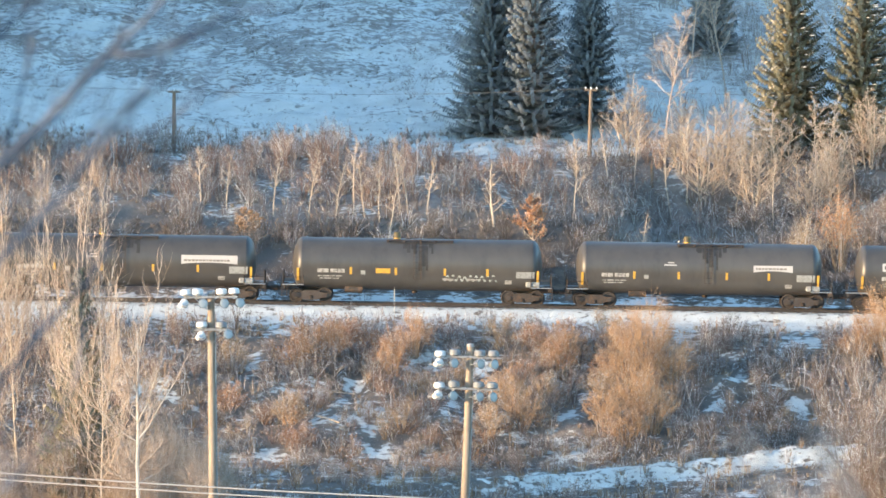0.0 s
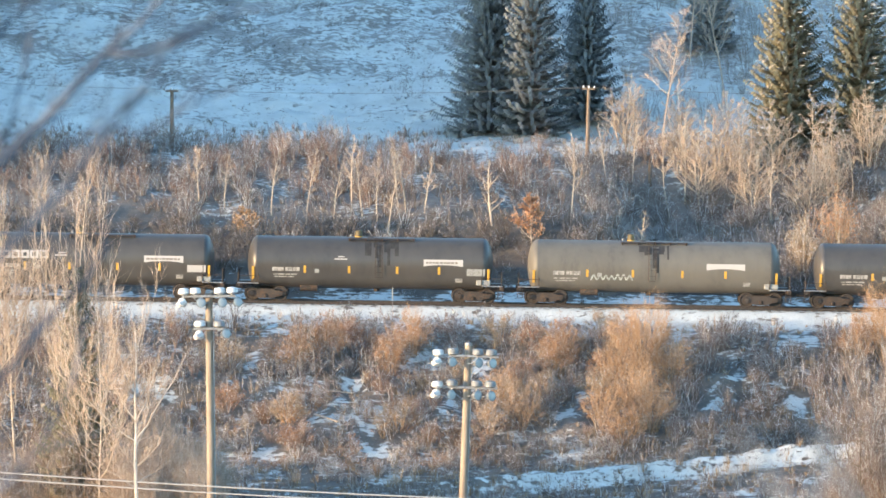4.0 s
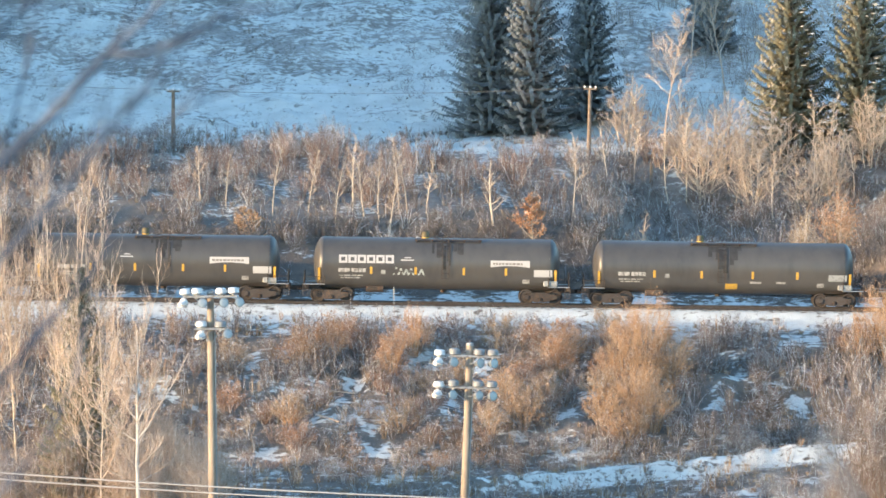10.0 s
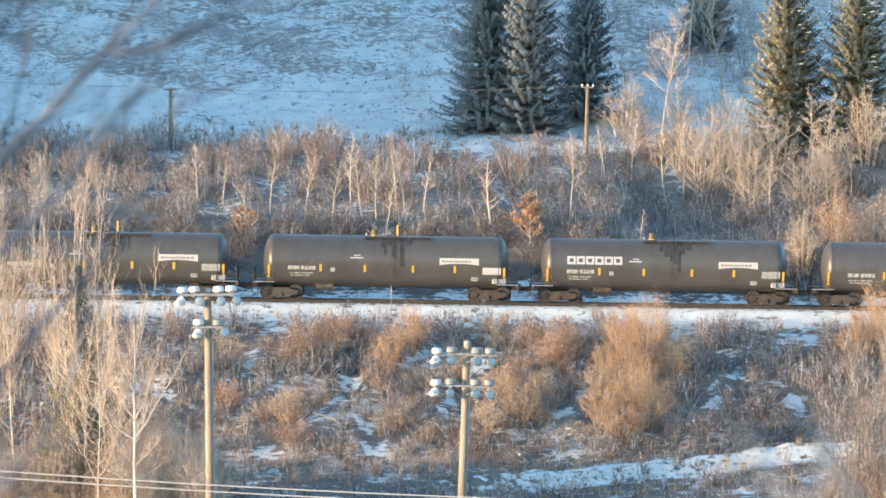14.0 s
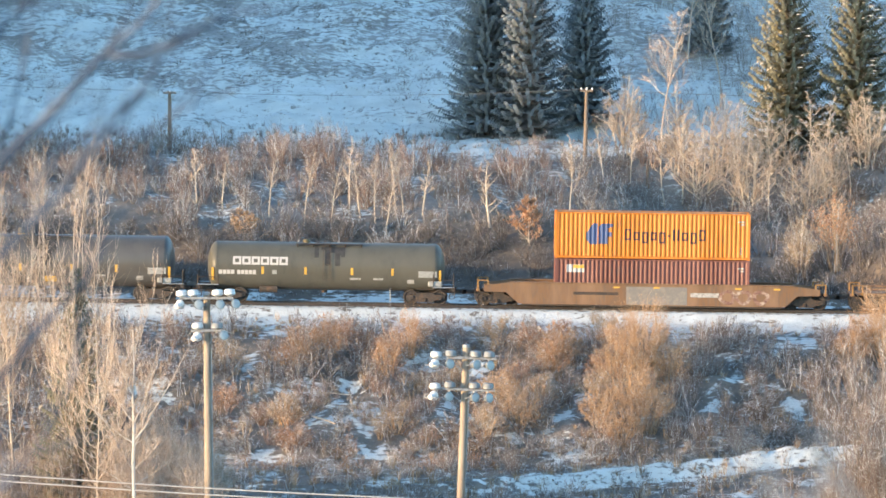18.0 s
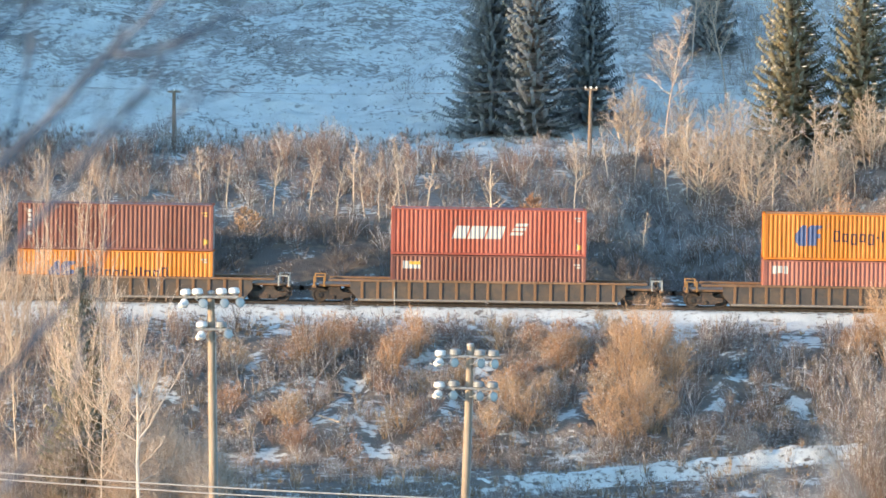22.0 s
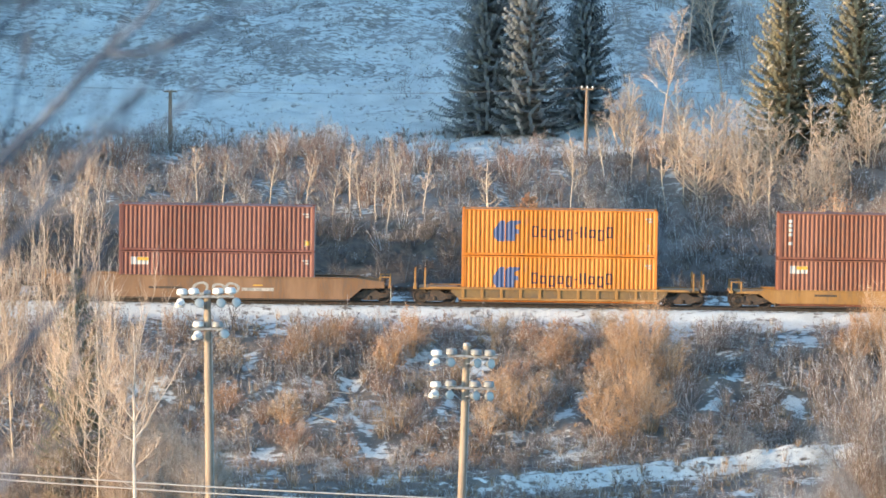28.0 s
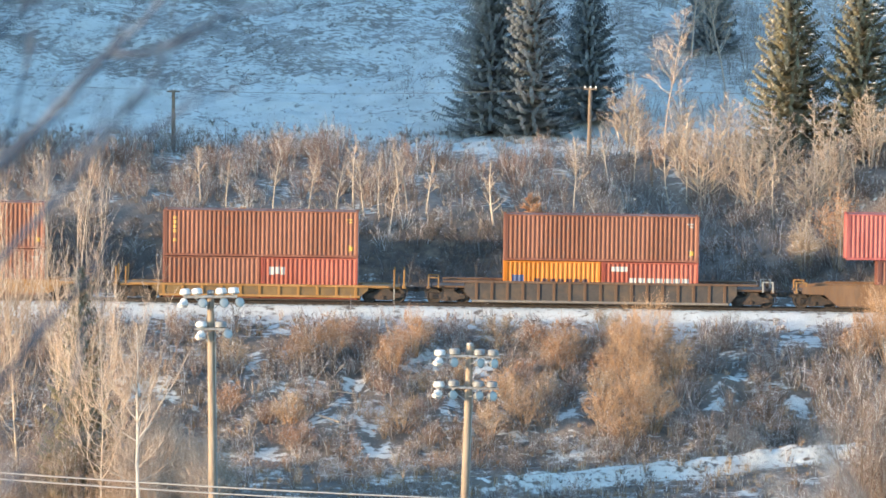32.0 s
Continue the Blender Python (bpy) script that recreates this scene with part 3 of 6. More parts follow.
def shell_patch(x0, x1, z0, z1, lift=0.008, bow=0.0, n=5, cuts=1):
    """A thin sheet that lies on the near side of the tank's shell; bow bends its lower edge up in the middle."""
    v, f = [], []
    m = max(1, cuts)
    for i in range(m + 1):
        x = x0 + (x1 - x0) * i / m
        b = bow * (1 - (2 * i / m - 1) ** 2)
        for k in range(n):
            z = z0 + b + (z1 - z0 - b) * k / (n - 1)
            a = math.asin(max(-1, min(1, (z - TANK_Z) / TANK_R)))
            for r in (TANK_R + lift, TANK_R - 0.01):
                v.append((x, -r * math.cos(a), TANK_Z + r * math.sin(a)))
    w = 2 * n
    for i in range(m):
        for k in range(n - 1):
            p = i * w + 2 * k
            f.append((p, p + w, p + w + 2, p + 2))
        f.append((i * w, i * w + 1, (i + 1) * w + 1, (i + 1) * w))
        f.append((i * w + w - 2, (i + 1) * w + w - 2, (i + 1) * w + w - 1, i * w + w - 1))
    for k in range(n - 1):
        f.append((2 * k, 2 * k + 2, 2 * k + 3, 2 * k + 1))
        p = m * w + 2 * k
        f.append((p, p + 1, p + 3, p + 2))
    return Solid().add(v, f)


def words(x0, z0, h, widths, gap):
    """A row of plain bars in place of lettering."""
    s, x = Solid(), x0
    for w in widths:
        if w > 0:
            q = shell_patch(x, x + w, z0, z0 + h, 0.009, n=3)
            s.add(q.v, q.f)
        x += abs(w) + gap
    return s


def block_letters(x0, z0, h, n, w, gap):
    """A big emblem of n hollow white blocks."""
    out, x, t = [], x0, h * 0.27
    rr = TANK_R + 0.010
    for k in range(n):
        zs = (z0, z0 + t * 0.5, z0 + t, z0 + h * 0.5, z0 + h - t, z0 + h - t * 0.5, z0 + h)
        xs = (x, x + t, x + w - t, x + w)
        v = []
        for z in zs:
            a = math.asin(max(-1, min(1, (z - TANK_Z) / TANK_R)))
            v += [(q, -rr * math.cos(a), TANK_Z + rr * math.sin(a)) for q in xs]
        out.append(Solid().add(v, [(4 * i + j, 4 * i + j + 1, 4 * i + j + 5, 4 * i + j + 4) for i in range(6) for j in range(3) if not (j == 1 and i in (2, 3))]))
        x += w + gap
    return out


def squiggle(x0, z0, w, h, seed, loops):
    """Sprayed scribble as thin bands on the shell."""
    r = random.Random(seed)
    s, pts = Solid(), []
    for k in range(loops + 1):
        pts.append((x0 + w * k / loops + r.uniform(-0.1, 0.1) * w / loops, z0 + (h if k % 2 else 0) * r.uniform(0.7, 1)))
    for (xa, za), (xb, zb) in zip(pts, pts[1:]):
        t = 0.05
        v = []
        for x, z in ((xa - t, za), (xa + t, za), (xb + t, zb), (xb - t, zb)):
            a = math.asin(max(-1, min(1, (z - TANK_Z) / TANK_R)))
            rr = TANK_R + 0.012
            v.append((x, -rr * math.cos(a), TANK_Z + rr * math.sin(a)))
        s.add(v, [(0, 1, 2, 3)])
    return s


def tank_car(length, style, valve=0.7, seed=0):
    """A tank car about its middle, resting on the rails."""
    h = length / 2
    lift = TANK_Z + TANK_R - 4.03
    r = random.Random(seed)
    names = {"plain": "dusty black tank car with white stencilling and yellow reflectors",
             "emblem": "dusty black tank car with a big white emblem and yellow reflectors",
             "banner": "dusty black tank car with a broad white banner on its flank",
             "long": "long dusty black tank car with yellow reflectors and faint stencilling",
             "grey": "pale grey tank car with faded graffiti along its lower side",
             "painted": "dusty black tank car with yellow marks and faded graffiti",
             "last": "slim dark olive-grey tank car with a big white emblem"}
    car = thing("tank_car", names[style], "tank car", "tank cars of the train")
    skin = M["tank_grey"] if style == "grey" else M["tank_black"] if style == "last" else M["tank"]
    head = [(0.62 * (1 - math.cos(a)) , TANK_R * math.sin(a)) for a in [math.pi / 2 * k / 9 for k in range(1, 10)]]
    prof = [(-h + d, q) for d, q in head] + [(-h + 0.63 + (2 * h - 1.26) * k / 6, TANK_R) for k in range(0, 7)] + [(h - d, q) for d, q in reversed(head)]
    part("shell", Solid().turned_x(prof, 0, TANK_Z, 56), skin, car, smooth=True)
    for x in (-h + 0.66, h - 0.66):
        part("weld_seam", Solid().turned_x([(x - 0.03, TANK_R), (x - 0.03, TANK_R + 0.012), (x + 0.03, TANK_R + 0.012), (x + 0.03, TANK_R)], 0, TANK_Z, 56), skin, car)
    # top platform, rail and valve housing
    x0, x1 = valve - 2.1, valve + 2.1
    dome = valve - 1.45
    high = 0.0 if style != "last" else -0.22
    pl = Solid()
    for y in (-0.75, -0.45, 0.45, 0.75):
        pl.box(x0, x1, y - 0.11, y + 0.11, 3.93 + lift, 3.97 + lift, 0.01)
    for k in range(5):
        x = x0 + 0.1 + (x1 - x0 - 0.2) * k / 4
        pl.box(x - 0.04, x + 0.04, -0.86, 0.86, 3.86 + lift, 3.93 + lift)
        for y in (-0.8, 0.8):
            pl.box(x - 0.03, x + 0.03, y - 0.03, y + 0.03, 3.72 + lift, 3.88 + lift)
    part("top_platform", pl, M["iron"], car, "dark grated walkway round the valves")
    part("valve_housing", Solid().turned_z([(3.93 + lift, 0.22), (4.36 + lift + high, 0.22), (4.42 + lift + high, 0.18), (4.46 + lift + high, 0.08)], dome, 0, 18), M["olive"], car, "olive-yellow valve housing", smooth=True)
    if not high:
        part("housing_band", Solid().turned_z([(4.00, 0.225), (4.00, 0.232), (4.07, 0.232), (4.07, 0.225)], dome, 0, 18), M["yellow"], car, "yellow band")
    part("manway", Solid().turned_z([(3.93 + lift, 0.28), (4.02 + lift, 0.28), (4.06 + lift, 0.16)], dome + 0.75, 0, 16), M["iron"], car, smooth=True)
    part("relief_valve", Solid().turned_z([(3.98 + lift, 0.06), (4.14 + lift, 0.06), (4.17 + lift, 0.03)], dome - 0.5, 0.15, 10), M["steel"], car)
    lad = Solid()
    for dx in (-0.22, 0.22):
        pts = []
        for k in range(7):
            a = radians(-28 + 100 * k / 6)
            pts.append((valve - 0.15 + dx, -(TANK_R + 0.10) * math.cos(a), TANK_Z + (TANK_R + 0.10) * math.sin(a)))
        lad.path(pts, [0.016] * 7, 5)
    for k in range(9):
        a = radians(-28 + 95 * k / 8)
        p = (-(TANK_R + 0.10) * math.cos(a), TANK_Z + (TANK_R + 0.10) * math.sin(a))
        lad.tube((valve - 0.37, *p), (valve + 0.07, *p), 0.011, n=5)
    part("ladder", lad, M["iron"], car, "dark ladder up to the valves")
    # runs of spilt product below the platform
    st = Solid()
    for k in range(9):
        xa = valve - 1.0 + 0.22 * k + r.uniform(-0.08, 0.08)
        zb = r.uniform(2.1, 3.38) if 2 < k < 7 else r.uniform(2.88, 3.58)
        q = shell_patch(xa, xa + r.uniform(0.12, 0.34), zb, 3.78 + lift, 0.004 + 0.0006 * k, n=8)
        st.add(q.v, q.f)
    part("stain", st, M["stain"], car, "black streaks of spilt product")
    if seed in (11, 12):
        part("vent_pipe", Solid().tube((valve, -0.1, 4.05), (valve, -0.1, 4.72), 0.07, 0.06, 10), M["yellow"], car, "upright yellow vent pipe")
    # end sills, platforms and railings
    for s in (-1, 1):
        sill = Solid().box(min(s * (h - 2.2), s * (h + 0.72)), max(s * (h - 2.2), s * (h + 0.72)), -0.33, 0.33, 0.72, 1.12, 0.03)
        sill.box(s * h - 0.10 + s * 0.5, s * h + 0.10 + s * 0.5, -1.45, 1.45, 0.86, 1.10, 0.02)
        part("end_sill", sill, M["iron"], car)
        part("saddle", Solid().plate([(s * (h - 1.2) - 0.5, 0.95), (s * (h - 1.2) + 0.5, 0.95), (s * (h - 1.2) + 0.55, 1.3), (s * (h - 1.2) - 0.55, 1.3)], -0.8, 0.8), M["iron"], car)
        st2 = Solid().box(min(s * (h - 0.75), s * (h + 0.6)), max(s * (h - 0.75), s * (h + 0.6)), -1.5, -1.1, 1.10, 1.15, 0.01)
        st3 = Solid().box(min(s * (h - 0.75), s * (h + 0.6)), max(s * (h - 0.75), s * (h + 0.6)), 1.1, 1.5, 1.10, 1.15, 0.01)
        part("step_platform", st3, M["steel"], car)
        part("step_platform", st2, M["steel"], car, "pale worn steel step")
        rl = Solid()
        for x in (s * (h - 0.72), s * (h + 0.55)):
            rl.tube((x, -1.46, 1.12), (x, -1.46, 1.75 if s < 0 else 2.05), 0.028, n=6)
        rl.tube((s * (h - 0.72), -1.46, 1.6), (s * (h + 0.55), -1.46, 1.6), 0.02, n=5)
        rl.tube((s * (h + 0.55), -1.46, 1.95), (s * (h + 0.55), 1.46, 1.95), 0.024, n=6)
        for y in (-0.5, 0.5, 1.46):
            rl.tube((s * (h + 0.55), y, 1.0), (s * (h + 0.55), y, 1.95), 0.022, n=5)
        part("handrail", rl, M["iron"], car)
        step = Solid()
        for x in (s * (h + 0.30), s * (h + 0.62)):
            step.box(x - 0.02, x + 0.02, -1.48, -1.44, 0.42, 1.12)
        for z in (0.42, 0.70):
            step.box(min(s * (h + 0.30), s * (h + 0.62)), max(s * (h + 0.30), s * (h + 0.62)), -1.50, -1.42, z, z + 0.03)
        part("stirrup", step, M["iron"], car)
        part("coupler", coupler(s * (h + 0.55), s), M["iron"], car)
        add_truck(car, s * (h - 1.2), "rust" if r.random() < 0.4 else "dark")
    bx = Solid().box(h - 1.05, h - 0.15, -1.42, -0.95, 1.16, 1.50, 0.06)
    part("brake_box", bx, M["plate"], car, "pale grey brake equipment box")
    part("brake_reservoir", Solid().tube((-h + 3.3, -0.7, 0.86), (-h + 4.4, -0.7, 0.86), 0.24, n=14), M["iron"], car, smooth=True)
    part("outlet", Solid().turned_z([(0.62, 0.16), (0.85, 0.22), (1.16, 0.34)], valve - 0.3, 0, 14), M["iron"], car, smooth=True)
    part("brake_pipe", Solid().path([(-h + 2.0, -0.55, 1.02), (-2.0, -0.5, 1.0), (2.0, -0.5, 1.0), (h - 2.0, -0.55, 1.02)], [0.03] * 4, 5), M["iron"], car)
    # reflectors
    for x, z0, z1 in ((-h + 0.38, 1.40, 2.20), (-0.53 * h, 1.83, 2.28), (-0.17 * h, 1.83, 2.28), (0.22 * h, 1.83, 2.28), (0.56 * h, 1.83, 2.28), (h - 0.30, 1.33, 2.20)):
        part("reflector", shell_patch(x - 0.075, x + 0.075, z0, z1, 0.012), M["yellow"], car)
    # stencilling
    lx = -h + 1.58
    if style != "last":
        part("lettering", words(lx, 1.93, 0.24, (0.34, 0.34, -0.05, 0.2, 0.2, 0.2, 0.2), 0.03), M["dull"], car, "pale stencilled bars")
        sm = words(lx + 0.05, 1.68, 0.07, (0.25, 0.4, 0.3, 0.35), 0.06)
        q = words(lx + 0.15, 1.53, 0.07, (0.2, 0.5, 0.4), 0.06)
        part("small_lettering", sm.add(q.v, q.f), M["dull"], car)
    part("placard", shell_patch(-0.45 * h, -0.45 * h + 0.28, 1.83, 2.08, 0.010), M["plate"], car)
    if style in ("plain", "emblem", "banner"):
        part("white_banner", shell_patch(0.435 * h, 0.435 * h + (2.45 if style != "banner" else 3.5), 2.33, 2.76 if style != "banner" else 2.88, 0.006, 0.10, 5, 8), M["white"], car, "white banner plate with an arched lower edge")
        part("banner_lettering", words(0.435 * h + 0.15, 2.50, 0.12, [r.uniform(0.12, 0.22) for k in range(9 if style != "banner" else 13)], 0.05), M["patch"], car)
        part("data_plate", shell_patch(h - 1.65, h - 0.50, 1.76, 2.20, 0.010), M["white" if r.random() < 0.4 else "plate"], car)
        part("warning_lettering", words(-0.29 * h, 2.68, 0.07, (0.8,), 0), M["white"], car)
        part("warning_lettering", words(-0.26 * h, 2.83, 0.06, (0.4,), 0), M["white"], car)
    elif style in ("long", "painted", "last"):
        part("data_plate", shell_patch(h - 1.65, h - 0.50, 1.73, 2.13, 0.010), M["plate"], car)
        part("warning_lettering", words(0.2 * h, 1.53, 0.12, (0.7,), 0.1), M["dull"], car)
        part("warning_lettering", words(0.4 * h, 1.53, 0.12, (0.6,), 0.1), M["dull"], car)
    part("inspection_plate", shell_patch(h - 2.35, h - 1.92, 1.33, 1.58, 0.010), M["dull"], car)
    if style == "emblem":
        for block in block_letters(-0.79 * h, 2.50, 0.50, 6, 0.52, 0.06):
            part("emblem_block", block, M["white"], car, "big hollow white block shape")
    if style == "last":
        for block in block_letters(-0.78 * h, 2.40, 0.50, 6, 0.52, 0.06):
            part("emblem_block", block, M["white"], car, "big hollow white block shape")
        part("lettering", words(-h + 0.75, 1.80, 0.26, (0.22, 0.22, 0.2, 0.22, -0.1, 0.2, 0.2, 0.2, 0.2, 0.2), 0.04), M["white"], car)
    if style == "emblem" and seed == 9:
        part("graffiti", squiggle(-0.35 * h, 1.78, 1.9, 0.5, 5, 12), M["graffiti_pale"], car, "white sprayed scribble")
    if style == "painted":
        part("graffiti", squiggle(0.22 * h, 1.48, 3.2, 0.45, 3, 18), M["graffiti_pale"], car, "pale sprayed scribble")
        part("yellow_mark", shell_patch(-0.33 * h, -0.33 * h + 0.9, 1.93, 2.23, 0.010), M["yellow"], car)
    if style == "grey":
        part("graffiti", squiggle(-0.5 * h, 1.63, 2.6, 0.4, 8, 14), M["graffiti_pale"], car, "pale sprayed scribble")
        part("white_banner", shell_patch(0.41 * h, 0.41 * h + 2.4, 2.33, 2.73, 0.010, 0.10, 5, 8), M["white"], car)
    if style == "long":
        part("yellow_plate", shell_patch(0.1, 0.85, 1.15, 1.50, 0.012), M["yellow"], car, "yellow plate low on the frame")
    return car


TANKS = (("banner", -845, 466, 0.0), ("painted", -315, 444, 0.15), ("plain", 188.6, 437, 0.7), ("emblem", 684.5, 437, 0.7), ("plain", 1180.2, 436, 0.7),
         ("grey", 1677.3, 449, 0.0), ("plain", 2185.5, 436, 0.7), ("plain", 2680.6, 439, 0.7), ("plain", 3176.3, 437, 0.7), ("emblem", 3672.8, 438, 0.7),
         ("long", 4168.4, 464, 0.0), ("plain", 4691.1, 436, 0.7), ("plain", 5188.4, 436, 0.7), ("emblem", 5681.6, 437, 0.7), ("long", 6179.3, 465, 0.0), ("last", 6701.9, 422, 0.2))
for k, (style, left, size, valve) in enumerate(TANKS):
    if style == "last":
        TANK_R, TANK_Z = 1.50, 2.27
    MOVERS.append((tank_car(size * PX, style, valve, k), (left + size / 2 + 41) * PX, 0.0))


# ---- well cars
def well_car(half, truck_x, style, paint, low=False):
    """A well car about its middle; half: to the coupler face, truck_x: centre of a truck."""
    names = {"ribbed": "ochre ribbed well car carrying stacked containers", "smooth": "smooth-sided yellow well car with patched paint",
             "low": "yellow well car with low ribbed sides"}
    label = names[style]
    if paint == "well_brown":
        label = "dark brown ribbed well car carrying stacked containers"
    car = thing("well_car", label, "well car", "well cars of the train")
    p = M[paint]
    well = truck_x - 1.5
    shallow = paint == "well_yellow"
    top = 1.08 if style == "low" else 1.10 if shallow else 1.48
    foot = 0.34 if shallow else 0.20
    for side in (-1, 1):
        y = side * 1.42
        yo, yi = y - 0.05, y + 0.05
        if style == "smooth":
            lip = min(1.34, top - 0.06)
            s = Solid().plate([(-well - 0.2, foot), (well + 0.2, foot), (well + 1.0, 0.9), (truck_x + 0.9, 0.94), (truck_x + 0.9, lip), (well + 0.9, top + 0.02), (-well - 0.9, top + 0.02), (-truck_x - 0.9, lip), (-truck_x - 0.9, 0.94), (-well - 1.0, 0.9)], yo, yi)
            part("side_wall", s, p, car)
            part("top_chord", Solid().box(-well - 0.8, well + 0.8, y - 0.11, y + 0.11, top + 0.024, top + 0.10, 0.02), p, car)
        else:
            # panels behind ochre ribs get the colour with recess shade painted in
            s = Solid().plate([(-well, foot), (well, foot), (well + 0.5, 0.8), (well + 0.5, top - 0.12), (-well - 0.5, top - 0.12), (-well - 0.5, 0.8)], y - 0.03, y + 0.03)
            part("side_wall", s, M["well_yellow_dark"] if shallow else M["well_shaded"], car)
            part("top_chord", Solid().box(-truck_x - 0.35, truck_x + 0.35, y - 0.13, y + 0.13, top - 0.12, top + 0.02, 0.02), p, car)
            part("bottom_chord", Solid().box(-well, well, y - 0.10, y + 0.10, foot - 0.04, foot + 0.10, 0.02), p if shallow else M["patch"], car)
            n = 17 if style == "ribbed" else 11
            rib = Solid().box(-0.09, 0.09, -0.10, 0.10, foot + 0.102, top - 0.122, 0.015).mesh("rib", p)
            for k in range(n):
                part("rib", rib, None, car).location = (-well + 0.25 + (2 * well - 0.5) * k / (n - 1), y, 0)
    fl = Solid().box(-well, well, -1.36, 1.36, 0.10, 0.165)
    part("well_floor", fl, M["well_shaded"], car)
    for s in (-1, 1):
        a, b = s * (well + 0.1), s * (truck_x + 1.0)
        dk = 0.9 if shallow else 1.02
        part("end_deck", Solid().box(min(a, b), max(a, b), -1.30, 1.30, dk, dk + 0.14, 0.03), p, car)
        part("bulkhead", Solid().box(s * well - 0.05, s * well + 0.05, -1.34, 1.34, 0.17, 1.0), M["well_shaded"], car)
        a, b = s * (truck_x - 0.4), s * (half - 0.5)
        part("draft_sill", Solid().box(min(a, b), max(a, b), -0.32, 0.32, 0.66, 1.0, 0.03), M["iron"], car)
        part("coupler", coupler(s * (half - 0.62), s), M["iron"], car)
        e = s * (truck_x + 1.25)
        part("end_beam", Solid().box(e - 0.12, e + 0.12, -1.45, 1.45, 0.92, 1.12, 0.03), p, car)
        for y in (-1.42, 1.42):
            b = e - s * 0.62
            rail = Solid()
            for x in (b, e):
                rail.box(x - 0.05, x + 0.05, y - 0.035, y + 0.035, 1.0, 2.1 if style == "low" else 1.6, 0.01)
            if style != "low":
                rail.box(min(b, e) - 0.05, max(b, e) + 0.05, y - 0.035, y + 0.035, 1.6, 1.67, 0.01)
            part("handrail", rail, M["well_yellow"] if s < 0 or style != "ribbed" else M["plate"], car, "upright grab iron at the end of the car")
        st = Solid()
        for z in (0.4, 0.68):
            st.box(e - 0.2, e + 0.2, -1.46, -1.36, z, z + 0.03)
        for x in (e - 0.2, e + 0.2):
            st.box(x - 0.02, x + 0.02, -1.43, -1.39, 0.4, 0.93)
        part("stirrup", st, M["iron"], car)
        part("side_bearing", Solid().box(s * truck_x - 0.4, s * truck_x + 0.4, -1.05, 1.05, 0.68, 1.0, 0.04), M["iron"], car)
        add_truck(car, s * truck_x, "dark")
    part("brake_wheel", Solid().tube((truck_x + 0.9, -0.4, 1.55), (truck_x + 0.96, -0.4, 1.55), 0.27, n=14), M["iron"], car)
    part("brake_stand", Solid().box(truck_x + 0.86, truck_x + 1.0, -0.47, -0.33, 1.17, 1.6), M["iron"], car)
    return car


def side_sheet(car, name, x0, x1, z0, z1, material, label="", y=-1.474):
    return part(name, Solid().box(x0, x1, y - 0.004, y + 0.004, z0, z1), material, car, label)


def side_ring(car, name, x, z, rx, rz, width, material, label="", y=-1.478):
    """A sprayed loop on the flat side of a car."""
    n, v = 20, []
    for k in range(n):
        a = 2 * math.pi * k / n
        wob = 1 + 0.08 * math.sin(3 * a + x)
        for f in (1, 1 - width / min(rx, rz)):
            v.append((x + rx * f * wob * math.cos(a), y, z + rz * f * wob * math.sin(a)))
    s = Solid().add(v, [(2 * k, 2 * k + 1, (2 * k + 3) % (2 * n), (2 * k + 2) % (2 * n)) for k in range(n)])
    return part(name, s, material, car, label)


CONTAINER_W = 2.438


